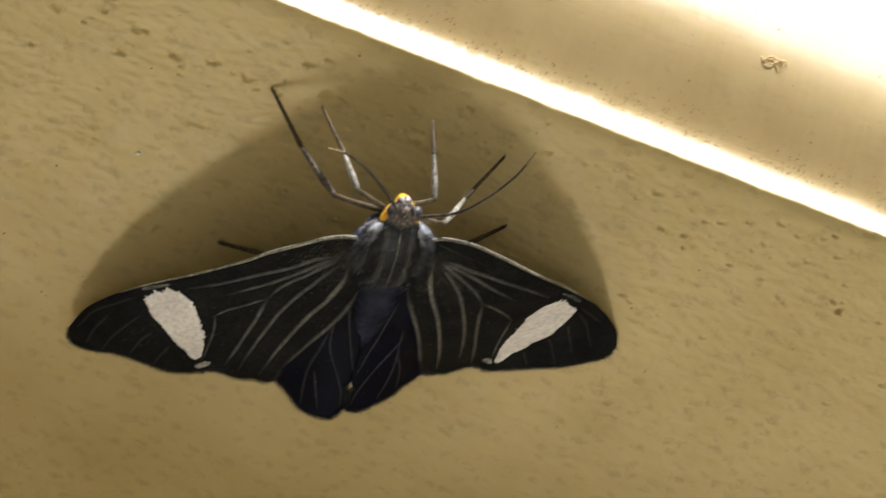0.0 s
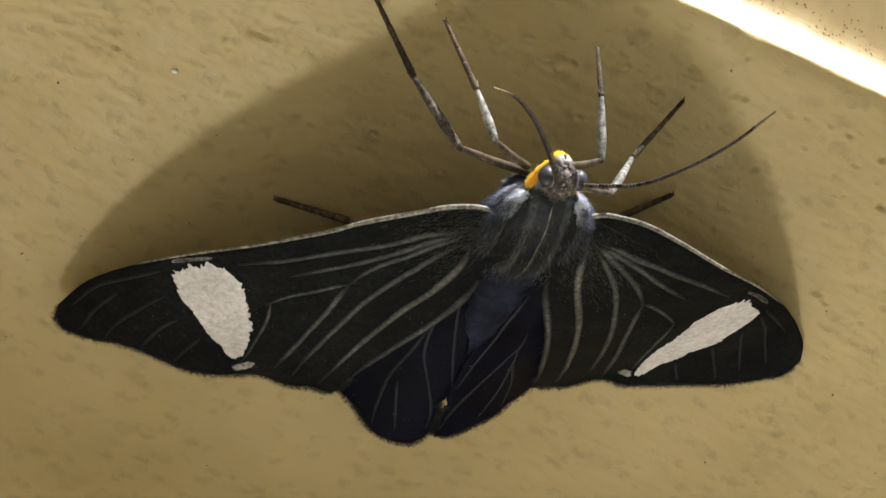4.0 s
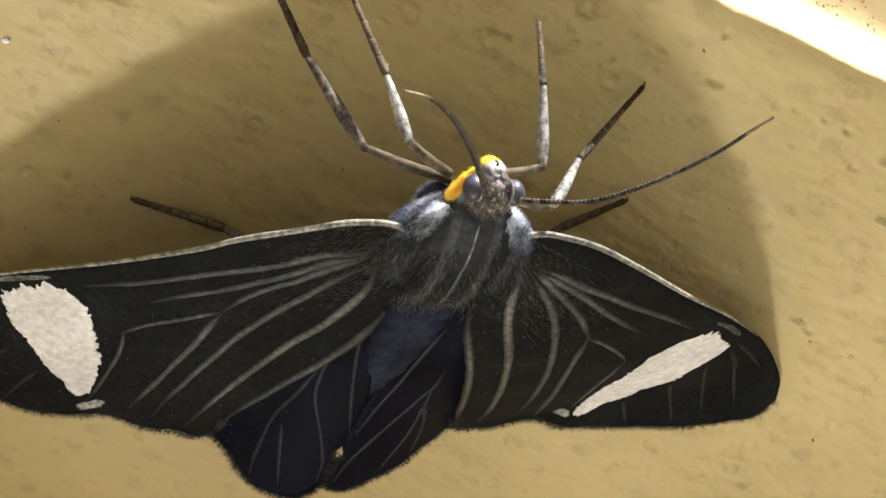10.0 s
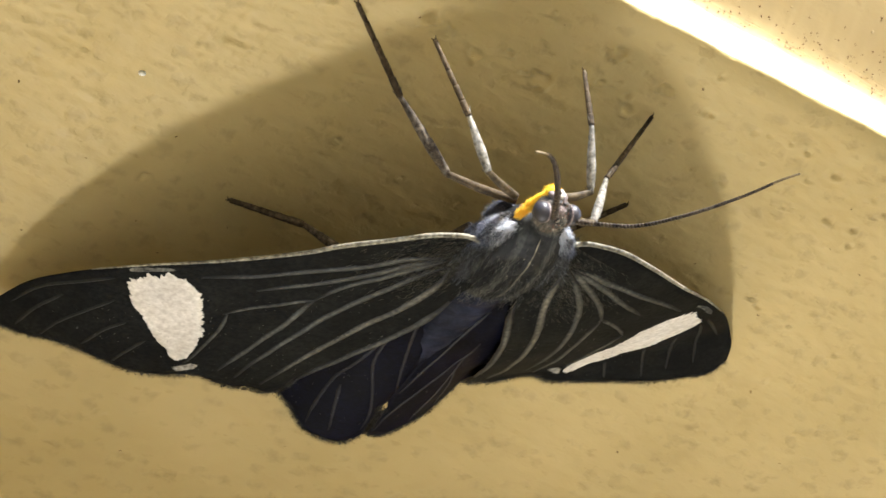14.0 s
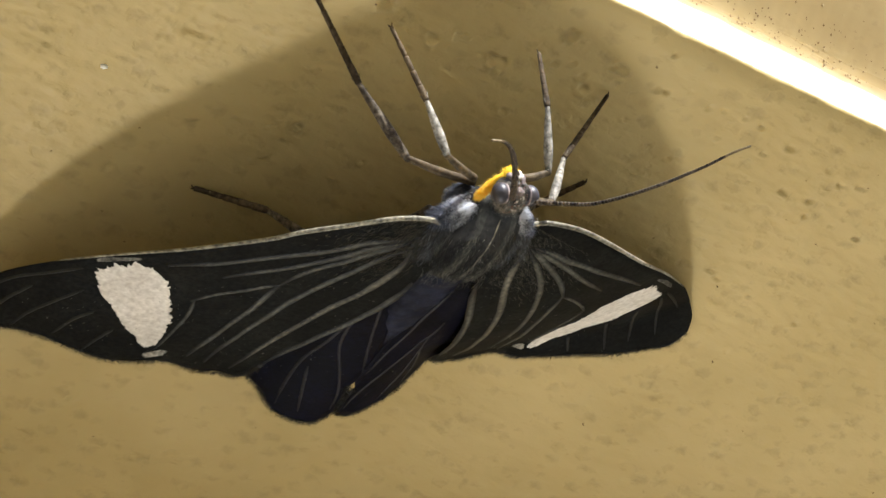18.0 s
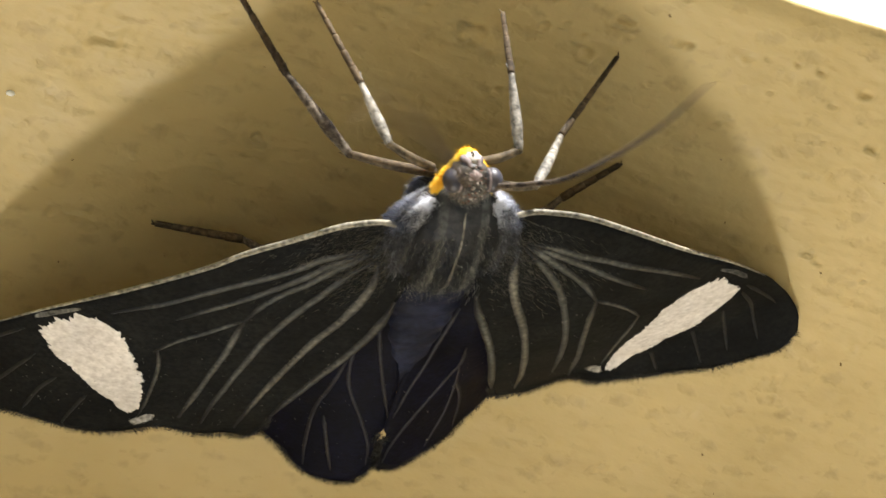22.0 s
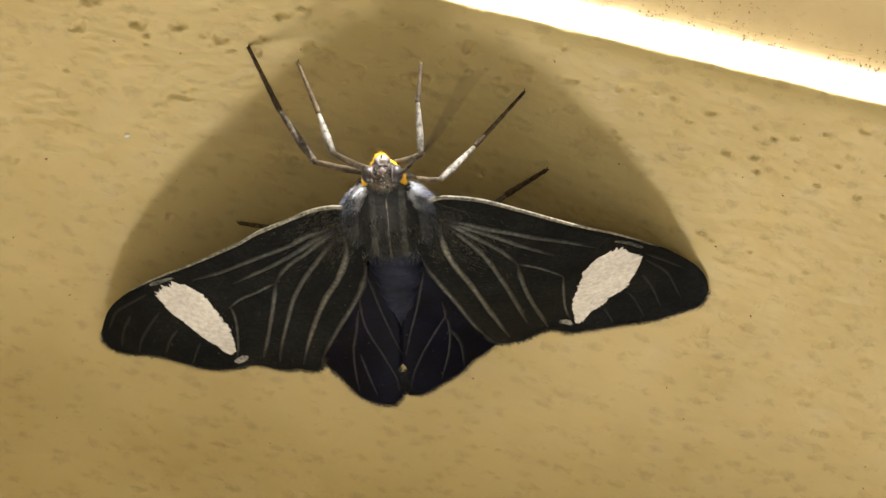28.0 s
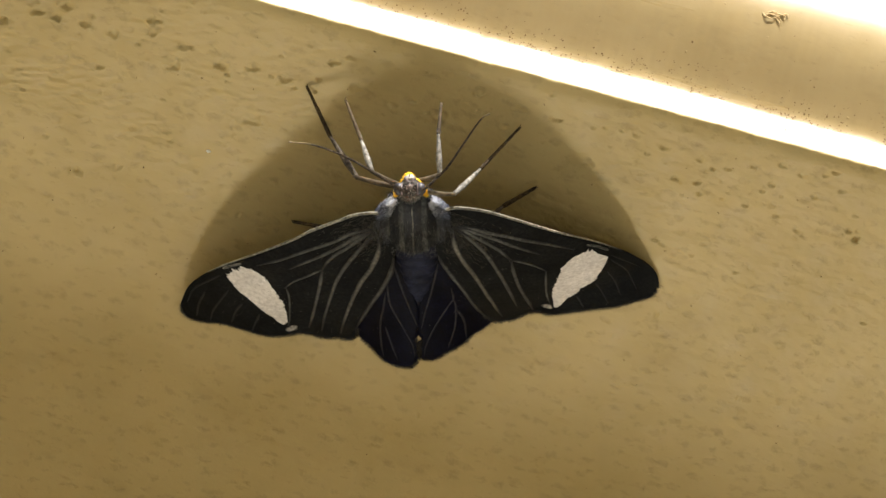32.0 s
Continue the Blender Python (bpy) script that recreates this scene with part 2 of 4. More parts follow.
def hair_material(name, color, tint, shy=0.3):
    """Fine hair; shy is the share of hairs that stay near the darker colour."""
    m = material(name, color, 0.4, 0.0, 0.5)
    info = add(m, "ShaderNodeNewGeometry")
    tone = ramp(m, info, "Random Per Island", [(0.0, color), (shy, tuple(c + 0.22 * (t - c) for c, t in zip(color, tint))), (1.0, tint)])
    wire(m, tone, 0, shader(m), "Base Color")
    through_light = add(m, "ShaderNodeBsdfTranslucent")
    wire(m, tone, 0, through_light, "Color")
    blend = add(m, "ShaderNodeMixShader", Fac=0.45)
    m.node_tree.links.new(shader(m).outputs[0], blend.inputs[1])
    m.node_tree.links.new(through_light.outputs[0], blend.inputs[2])
    wire(m, blend, 0, m.node_tree.nodes["Material Output"], "Surface")
    return m


shoulder_mat = scales("blue_grey_shoulder_scales", (0.012, 0.013, 0.022), (0.12, 0.128, 0.175), 0.6, 1900)
# White scales, brightened further: the shoulder's sun glare is put into this colour.
glare_white = scales("blue_white_glare_scales", (0.42, 0.44, 0.50), (0.90, 0.91, 0.95), 0.5, 1500, 0.3, 0.0, (0.7, 1.15))
face_pale = material("cream_face_flakes", (0.50, 0.43, 0.35), 0.5)
face_brown = material("brown_face_flakes", (0.16, 0.055, 0.025), 0.5)
fur_grey = hair_material("grey_fur", (0.022, 0.022, 0.017), (0.36, 0.35, 0.295), 0.5)
# Both shoulder furs are raised towards white for the same sun glare.
fur_pale = hair_material("blue_white_fur", (0.62, 0.63, 0.68), (0.95, 0.96, 0.98))
fur_glare = hair_material("white_shoulder_glare_fur", (0.70, 0.71, 0.74), (0.97, 0.97, 0.98))
fur_leg = hair_material("cream_leg_scales", (0.10, 0.088, 0.068), (0.46, 0.425, 0.36))
fur_mid = hair_material("blue_grey_fur", (0.012, 0.012, 0.015), (0.36, 0.37, 0.385), 0.78)
fur_blue = hair_material("blue_shoulder_fur", (0.035, 0.04, 0.065), (0.52, 0.56, 0.70), 0.6)
fur_brown = hair_material("brown_leg_fringe", (0.04, 0.028, 0.018), (0.27, 0.22, 0.165))
fur_olive = hair_material("olive_brown_fur", (0.025, 0.022, 0.015), (0.17, 0.15, 0.105))
fur_dark = hair_material("black_fur", (0.004, 0.004, 0.0042), (0.03, 0.029, 0.026), 0.6)
fur_fringe = hair_material("dark_olive_fringe", (0.006, 0.006, 0.005), (0.045, 0.04, 0.028))
fur_orange = hair_material("orange_fur", (0.95, 0.58, 0.02), (1.0, 0.82, 0.14))


# ---- mesh tools ----
def link(name, bm, mat, parent=None, label="", smooth=True):
    me = bpy.data.meshes.new(name)
    bmesh.ops.recalc_face_normals(bm, faces=bm.faces)
    bm.to_mesh(me)
    bm.free()
    for f in me.polygons:
        f.use_smooth = smooth
    me.materials.append(mat)
    ob = new(name, me)
    ob.parent = parent
    if label:
        tagged(ob, label)
    return ob


def part(name, bm, mat, parent, label="", smooth=True):
    return link(name, bm, mat, parent, label, smooth)


def spline(pts, count):
    """Catmull-Rom through pts, evenly spaced by length."""
    P = [Vector(p) for p in pts]
    P = [P[0] * 2 - P[1]] + P + [P[-1] * 2 - P[-2]]
    fine = []
    for i in range(1, len(P) - 2):
        a, b, c, d = P[i - 1:i + 3]
        for k in range(16):
            t = k / 16
            fine.append(0.5 * ((2 * b) + (c - a) * t + (2 * a - 5 * b + 4 * c - d) * t * t + (3 * b - a - 3 * c + d) * t ** 3))
    fine.append(P[-2].copy())
    run = [0.0]
    for a, b in zip(fine, fine[1:]):
        run.append(run[-1] + (b - a).length)
    out, j = [], 0
    for k in range(count):
        s = run[-1] * k / (count - 1)
        while j < len(run) - 2 and run[j + 1] < s:
            j += 1
        span = run[j + 1] - run[j]
        out.append(fine[j].lerp(fine[j + 1], (s - run[j]) / span if span else 0))
    return out


def tube(pts, radii, sides=8, count=20, flat=1.0, bm=None):
    """A tapered tube through pts; radii run along it."""
    bm = bm or bmesh.new()
    P = spline(pts, count)
    rings = []
    side = None
    for i, p in enumerate(P):
        t = (P[min(i + 1, count - 1)] - P[max(i - 1, 0)]).normalized()
        if side is None:
            side = t.orthogonal().normalized()
        side = (side - t * side.dot(t)).normalized()
        up = t.cross(side)
        s = i / (count - 1) * (len(radii) - 1)
        k = min(int(s), len(radii) - 2)
        r = radii[k] + (radii[k + 1] - radii[k]) * (s - k)
        rings.append([bm.verts.new(p + (side * math.cos(a) + up * math.sin(a) * flat) * r) for a in (2 * math.pi * j / sides for j in range(sides))])
    for a, b in zip(rings, rings[1:]):
        for j in range(sides):
            bm.faces.new((a[j], a[(j + 1) % sides], b[(j + 1) % sides], b[j]))
    bm.faces.new(rings[0][::-1])
    bm.faces.new(rings[-1])
    return bm


def blob(center, radii, turn=(0, 0, 0), rough=0.0, freq=1.0, seg=24, bm=None):
    """An ellipsoid with an uneven skin."""
    bm = bm or bmesh.new()
    made = bmesh.ops.create_uvsphere(bm, u_segments=seg, v_segments=seg * 2 // 3, radius=1.0)["verts"]
    rot = Euler([radians(a) for a in turn]).to_matrix()
    for v in made:
        q = Vector(v.co[i] * radii[i] for i in range(3))
        if rough:
            q *= 1 + rough * noise.noise(v.co * freq * 2 + Vector(center) * 900)
        v.co = rot @ q + Vector(center)
    return bm


def hairs(spots, count, length, width, rng, droop=0.25, bm=None):
    """Fine tapered hairs. spots(rng) gives a root and the way that the hair lies."""
    verts, faces = [], []
    for _ in range(count):
        root, way = spots(rng)
        way = (way + Vector((rng.gauss(0, droop), rng.gauss(0, droop), rng.gauss(0, droop)))).normalized()
        ln = length * rng.uniform(0.5, 1.2)
        side = way.cross(Vector((rng.gauss(0, 1), rng.gauss(0, 1), rng.gauss(0, 1)))).normalized() * width
        bend = Vector((rng.gauss(0, 0.12), rng.gauss(0, 0.12), rng.gauss(0, 0.12))) * ln
        k = len(verts)
        verts += [root - side, root + side, root + way * ln * 0.55 + bend + side * 0.7, root + way * ln * 0.55 + bend - side * 0.7, root + way * ln]
        faces += [(k, k + 1, k + 2, k + 3), (k + 3, k + 2, k + 4)]
    return verts, faces


def hair_part(name, spots, count, length, width, mat, parent, seed, label="", droop=0.25):
    v, f = hairs(spots, count, length, width, random.Random(seed), droop)
    me = bpy.data.meshes.new(name)
    me.from_pydata(v, [], f)
    me.materials.append(mat)
    ob = new(name, me)
    ob.parent = parent
    tagged(ob, label, kind="stuff")
    return ob


def box(name, lo, hi, mat, label, category):
    bm = bmesh.new()
    bmesh.ops.create_cube(bm, size=1.0)
    for v in bm.verts:
        v.co = Vector((lo[i] + hi[i]) / 2 + v.co[i] * (hi[i] - lo[i]) for i in range(3))
    bmesh.ops.bevel(bm, geom=bm.edges[:], offset=0.006, segments=2, affect="EDGES")
    ob = link(name, bm, mat, None, label, False)
    return tagged(ob, "", category, kind="structure")


# ---- parapet, and the veranda added round it ----
Z0 = 1.6
# the parapet's cap: front edge, flat sill, cove and crown, as (depth, height) in mm
CAP = [(0.42, -0.3), (0.46, -0.2), (0.52, -0.1), (0.65, -0.01), (1.0, 0.02), (2, -0.03), (3.5, -0.1), (4.6, -0.1), (5.1, 0.0), (5.6, 0.18), (6.1, 0.5), (6.6, 1.0), (7.3, 1.85), (8.2, 3.0), (9.3, 4.4), (10.6, 5.9), (12.0, 7.3), (13.4, 8.4), (14.8, 9.2), (16.5, 9.85), (18.5, 10.3), (21, 10.6), (34, 11.0), (45, 11.0), (120, 11.0), (126, 10.0), (128, 5), (128, -3)]
rng = random.Random(5)
PITS = [(rng.uniform(-70, 70), -rng.uniform(1.5, 60), rng.uniform(0.12, 0.26), rng.uniform(0.16, 0.34)) for _ in range(1100)]
PITS = [p for p in PITS if rng.random() < (0.55 if p[1] > -11 else 0.14 if p[1] > -22 else 0.08)]
BIG_PITS = [(29.1, -8.1), (26.6, -8.2), (36.5, -6.9), (37.2, -5.6), (47.6, -6.8), (42.3, -5.9), (11.2, -4.7), (15.9, -4.3), (20.7, -3.9), (16.8, -9.4), (22.6, -6.0), (32.0, -5.0), (37.7, -2.7), (45.1, -4.0), (7.4, -4.5), (2.5, -3.7), (24.2, -4.5), (42.6, -2.6), (48.2, -10.0), (35.2, -9.3), (41.7, -10.9)]
BIG_PITS += [(-52.8, -11.3), (-49.1, -8.9), (-46.7, -9.0), (-43.1, -8.8), (-40.0, -9.1), (-35.8, -5.9), (-35.4, -7.4), (-31.8, -8.2), (-32.4, -11.2), (-26.9, -9.5), (-23.2, -8.6), (-19.7, -9.0), (-14.6, -5.1), (-11.8, -7.7), (-6.9, -8.7), (-1.5, -8.2), (6.0, -7.4), (-45.7, -7.1), (-41.1, -29.3)]
PITS += [(px, pz, rng.uniform(0.34, 0.48) * (1.0 if px < 8 else 0.66), rng.uniform(0.28, 0.42) * (1.0 if px < 8 else 0.65)) for px, pz in BIG_PITS]
PITS += [(px + rng.choice((-0.65, 0.65)), pz + rng.uniform(-0.2, 0.3), rng.uniform(0.2, 0.3), rng.uniform(0.2, 0.3)) for px, pz in BIG_PITS[::2] if px < 8]
PITS += [(-23.0, -15.2, 1.2, 0.14), (-22.2, -15.5, 0.8, 0.12)]
NEAR = collections.defaultdict(list)
for pit in PITS:
    for gx in range(-1, 2):
        for gz in range(-1, 2):
            NEAR[(int(pit[0] // 3) + gx, int(pit[1] // 3) + gz)].append(pit)


def relief(x, z):
    """Height of the paint skin over the wall's plane, in mm, at x and z in mm."""
    d = 0.10 * noise.noise(Vector((x * 0.22, z * 0.5, 0.0))) + 0.05 * noise.noise(Vector((x * 0.6, z * 1.5, 3.0))) + 0.02 * noise.noise(Vector((x * 1.6, z * 2.6, 8.0)))
    coarse = max(0.0, min(1.0, (-8 - x) / 10)) * max(0.0, min(1.0, (z + 34) / 14)) + 0.22 * max(0.0, min(1.0, (x - 8) / 10)) * max(0.0, min(1.0, (z + 24) / 10))
    if coarse:
        u, w = x * 0.974 + z * 0.225, z * 0.974 - x * 0.225
        torn = 0.7 * noise.noise(Vector((u * 0.16, w * 0.42, 31.0))) + 0.8 * noise.noise(Vector((u * 0.5, w * 1.5, 37.0)))
        flake = max(0.0, min(1.0, 0.5 + torn * 1.6))
        coarse *= max(0.12, min(1.0, 0.55 + 1.5 * noise.noise(Vector((x * 0.10, z * 0.14, 41.0))))) * max(0.45, min(1.0, (-6 - z) / 6))
        d += coarse * (0.17 * flake + 0.12 * abs(noise.noise(Vector((u * 0.20, w * 0.8, 11.0)))) + 0.09 * noise.noise(Vector((u * 0.45, w * 1.5, 17.0))) + 0.06 * noise.noise(Vector((u * 1.1, w * 3.2, 23.0))))
    for px, pz, r, depth in NEAR[(int(x // 3), int(z // 3))]:
        wob = 1 + 0.75 * noise.noise(Vector((x * 1.6, z * 1.6, px)))
        dx, dz = (x - px) * wob, (z - pz) * wob
        q = (dx * dx * 0.7 + dz * dz) / (r * r)
        if q < 9:
            lip = max(0.05, 0.38 - 0.36 * dz / r)
            d += depth * (lip * math.exp(-(math.sqrt(q) - 1.3) ** 2 * 8) - 0.8 * math.exp(-q ** 2.5))
    return d


XS = [-2500, -1200, -500, -220, -110, -90] + [-68 + 0.2 * i for i in range(702)] + [90, 110, 220, 500, 1200, 2500]


def sheet(name, columns, mat, glare_span=None):
    verts = [v for c in columns for v in c]
    n = len(columns[0])
    faces = [(i * n + j, i * n + n + j, i * n + n + j + 1, i * n + j + 1) for i in range(len(columns) - 1) for j in range(n - 1)]
    me = bpy.data.meshes.new(name)
    me.from_pydata(verts, [], faces)
    for f in me.polygons:
        f.use_smooth = True
    me.materials.append(mat)
    # The flat edge takes the pale glare colour, the front lip plain ochre.
    if glare_span:
        me.materials.append(glare_pale)
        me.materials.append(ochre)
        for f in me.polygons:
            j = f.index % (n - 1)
            f.material_index = 2 if j < glare_span[0] else 1 if j < glare_span[1] else 0
    return new(name, me)


def build_parapet():
    zs = [-1600, -700, -260, -160, -110] + [-96 + 0.8 * i for i in range(40)] + [-64 + 0.3 * i for i in range(140)] + [-22 + 0.17 * i for i in range(122)] + [-1.1, -0.9, -0.7, -0.5, -0.3]
    face, cap = [], []
    for x in XS:
        inside = -69 < x < 73
        col = []
        for z in zs:
            d = relief(x, z) * max(0.0, min(1.0, (-z - 0.3) / 1.2)) if inside and z > -97 else 0
            d -= 0.42 * max(0.0, (z + 1.9) / 1.6) ** 2
            col.append((x * MM, -d * MM, Z0 + z * MM))
        face.append(col)
        col = []
        for y, h in CAP:
            w = 0.09 * noise.noise(Vector((x * 0.25, y * 0.25, 9.0))) + 0.05 * noise.noise(Vector((x * 0.9, y * 0.7, 5.0))) + 0.03 * noise.noise(Vector((x * 2.1, y * 1.9, 2.0)))
            w *= min(1.0, (h + 0.3) / 0.3) if y < 2 else 1.0 if y < 12 else max(0.25, 1.0 - (y - 12) / 6)
            col.append((x * MM, (y - (0.5 * w if 0 < y < 1 else 0)) * MM, Z0 + (h + w) * MM))
        col.append((x * MM, 128 * MM, 0))
        cap.append(col)
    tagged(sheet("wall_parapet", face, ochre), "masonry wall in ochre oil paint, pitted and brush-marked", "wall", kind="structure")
    tagged(sheet("trim_sill", cap, gloss_ochre, (3, 8)), "sunlit moulded ochre sill, sun glare painted pale on its flat edge", "sill", kind="structure")


build_parapet()
# Unseen ledge, added so that its shade dims the lower wall.
bm = bmesh.new()
bmesh.ops.create_cube(bm, size=1.0)
for v in bm.verts:
    v.co = Vector((v.co.x * 5.0, -0.055 + v.co.y * 0.110, Z0 - 0.145 + v.co.z * 0.03))
bmesh.ops.bevel(bm, geom=bm.edges[:], offset=0.004, segments=3, affect="EDGES")
tagged(link("shade_ledge", bm, ochre, None, "unseen ochre ledge added to shade the lower wall", False), "", "ledge", kind="structure")
# Unseen room shell, added to limit the sky and return bounce light.
box("floor", (-2.5, -1.3, -0.1), (2.5, 0.0, 0.0), floor_mat, "unseen pale tiled floor, added for bounce light", "floor")
box("ceiling", (-2.5, -1.4, 3.0), (2.5, 0.55, 3.15), plaster, "unseen plain plastered ceiling, added to hold back the sky", "ceiling")
box("wall_west", (-2.6, -1.3, 0.0), (-2.5, 0.13, 3.0), plaster, "unseen plain plastered end wall, added to close the room", "wall")
box("wall_east", (2.5, -1.3, 0.0), (2.6, 0.13, 3.0), plaster, "unseen plain plastered end wall, added to close the room", "wall")
# the unseen house wall, added with a narrow opening low in it for the lamp
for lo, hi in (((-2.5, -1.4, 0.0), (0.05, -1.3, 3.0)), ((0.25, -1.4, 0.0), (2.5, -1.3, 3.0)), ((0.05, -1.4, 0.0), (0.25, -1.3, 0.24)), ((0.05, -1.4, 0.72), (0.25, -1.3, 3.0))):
    box("wall_added", lo, hi, plaster, "unseen plain plastered wall, added round the lamp's narrow opening", "wall")
gm = bmesh.new()
bmesh.ops.create_grid(gm, x_segments=8, y_segments=8, size=400)
ground = link("ground", gm, paint("dry_earth", (0.16, 0.13, 0.09), (0.11, 0.10, 0.06), 0.9), None, "dry earth ground outside the veranda")
ground.location.z = -0.12
tagged(ground, "", "ground", kind="structure")

# ---- moth ----
LOCAL = Matrix(((0.96356, -0.2021, 0.17524, -0.00114), (0.13493, -0.19842, -0.97078, -0.01087), (0.23097, 0.95905, -0.16392, Z0 - 0.01562), (0, 0, 0, 1)))
INV = LOCAL.inverted()


def mm(p, a, h):
    return Vector((p * MM, a * MM, h * MM))


def from_wall(x, y, z):
    """A point given from the parapet's front edge, in mm, in the moth's space."""
    return INV @ Vector((x * MM, y * MM, Z0 + z * MM))


def wall_height(p, a):
    """How high the wall's skin lies in the moth's space, in mm."""
    y = LOCAL[1]
    return -(y[0] * p + y[1] * a + y[3] / MM) / y[2]


# forewing surfaces, one for each side: constant, span, chord, span², chord², span·chord, span³, span²·chord, span·chord², in cm
FORE = {-1: (-1.403, -2.263, 0.981, -0.6, -0.109, 0.206, -0.291, 0.158, 0.397), 1: (-0.533, -2.156, 1.818, -0.608, -1.466, 0.045, 0.263, -0.381, -0.24)}


def fore_height(p, a):
    u, v = (abs(p) - 14) / 10, (a + 8) / 10
    k = FORE[-1 if p < 0 else 1]
    h = k[0] + k[1] * u + k[2] * v + k[3] * u * u + k[4] * v * v + k[5] * u * v + k[6] * u ** 3 + k[7] * u * u * v + k[8] * u * v * v
    low = wall_height(p, a) + 0.35
    return low + 0.5 * (h - low + math.sqrt((h - low) ** 2 + 0.6))


def hind_height(p, a):
    low = wall_height(p, a) + 0.3
    h = -0.35 - 0.064 * p * p
    lift = max(0.0, min(1.0, (a + 22.3) / 4.5))
    if abs(p) > 1.5 and lift:
        near = fore_height(p, a) - 0.55
        h += lift * min(1.0, (abs(p) - 1.5) / 2.5) * 0.8 * max(0.0, near - h)
    return low + 0.5 * (h - low + math.sqrt((h - low) ** 2 + 0.4))


def wing(name, lead, trail, height, mat, parent, label, nu=110, nv=26, thick=0.09):
    """A thin curved blade between its leading and trailing edge (mm), with a soft uneven fringe."""
    A = spline([(p, a, 0) for p, a in lead], nu)
    B = spline([(p, a, 0) for p, a in trail], nu)
    bm = bmesh.new()
    layers = []
    for off in (thick / 2, -thick / 2):
        rows = []
        for i in range(nu):
            row = []
            for j in range(nv + 1):
                t = j / nv
                q = A[i].lerp(B[i], t)
                if j == nv and i > nu * 0.35:
                    q += (B[i] - A[i]).normalized() * (0.16 * noise.noise(Vector((i * 0.9, 3.3, 1.0))) + 0.16 * noise.noise(Vector((i * 0.23, 5.1, thick * 9))))
                ripple = 0.10 * noise.noise(Vector((q.x * 0.35, q.y * 0.35, 7.0)))
                edge = min(1.0, 6 * min(t, 1 - t) + 0.15)
                row.append(bm.verts.new(mm(q.x, q.y, height(q.x, q.y) + ripple + off * edge)))
            rows.append(row)
        layers.append(rows)
    top, bot = layers
    for i in range(nu - 1):
        for j in range(nv):
            bm.faces.new((top[i][j], top[i + 1][j], top[i + 1][j + 1], top[i][j + 1]))
            bm.faces.new((bot[i][j], bot[i][j + 1], bot[i + 1][j + 1], bot[i + 1][j]))
        for j in (0, nv):
            bm.faces.new((top[i][j], bot[i][j], bot[i + 1][j], top[i + 1][j]))
    for i in (0, nu - 1):
        for j in range(nv):
            bm.faces.new((top[i][j], top[i][j + 1], bot[i][j + 1], bot[i][j]))
    return part(name, bm, mat, parent, label)


def ribbon(name, pts, w0, w1, height, mat, parent, lift=0.05, count=26, label=""):
    """A low rounded vein along pts (mm) on a wing."""
    P = spline([(p, a, 0) for p, a in pts], count)
    bm = bmesh.new()
    rows = []
    for i, q in enumerate(P):
        t = (P[min(i + 1, count - 1)] - P[max(i - 1, 0)]).normalized()
        s = Vector((-t.y, t.x, 0))
        w = (w0 + (w1 - w0) * i / (count - 1)) * (1 - 0.6 * max(0.0, i / (count - 1) - 0.85) / 0.15) * (1 - 0.65 * max(0.0, 0.14 - i / (count - 1)) / 0.14) * (1 + 0.25 * noise.noise(Vector((i * 0.7, q.x, q.y))))
        row = []
        for k, up in ((-1, -0.06), (-0.5, 0.05), (0, 0.08), (0.5, 0.05), (1, -0.06)):
            v = q + s * w * k
            ripple = 0.10 * noise.noise(Vector((v.x * 0.35, v.y * 0.35, 7.0)))
            row.append(bm.verts.new(mm(v.x, v.y, height(v.x, v.y) + ripple + lift + up)))
        rows.append(row)
    for a, b in zip(rows, rows[1:]):
        for k in range(4):
            bm.faces.new((a[k], b[k], b[k + 1], a[k + 1]))
    ob = part(name, bm, mat, parent, label)
    far = ob.data.attributes.new("across", "FLOAT", "POINT")
    fade = [0.12 * i / count + 0.7 * max(0.0, i / count - 0.8) / 0.2 + 0.6 * max(0.0, 0.14 - i / count) / 0.14 for i in range(count)]
    far.data.foreach_set("value", [v + e for e in fade for v in (0.7, 0.2, 0.0, 0.2, 0.7)])
    return ob


def patch(name, outline, height, mat, parent, label, teeth=0.2, lift=0.075, seed=1):
    """A field of pale scales with a ragged edge, lying on a wing."""
    r = random.Random(seed)
    loop = spline([(p, a, 0) for p, a in outline + outline[:1]], 260)[:-1]
    mid = sum(loop, Vector()) / len(loop)
    bm = bmesh.new()
    rings = []
    for k in range(7):
        t = 1 - k / 7
        ring = []
        for q in loop:
            v = mid.lerp(q, t)
            if k == 0:
                v += (q - mid).normalized() * (r.uniform(-teeth, teeth) + 0.38 * noise.noise(q * 1.1) + 0.2 * noise.noise(q * 3.1)) + Vector((r.uniform(-1, 1), r.uniform(-1, 1), 0)) * 0.05
            ripple = 0.10 * noise.noise(Vector((v.x * 0.35, v.y * 0.35, 7.0)))
            ring.append(bm.verts.new(mm(v.x, v.y, height(v.x, v.y) + ripple + lift - (0.05 if k == 0 else 0))))
        rings.append(ring)
    n = len(loop)
    for a, b in zip(rings, rings[1:]):
        for i in range(n):
            bm.faces.new((a[i], a[(i + 1) % n], b[(i + 1) % n], b[i]))
    bm.faces.new(rings[-1])
    return part(name, bm, mat, parent, label)


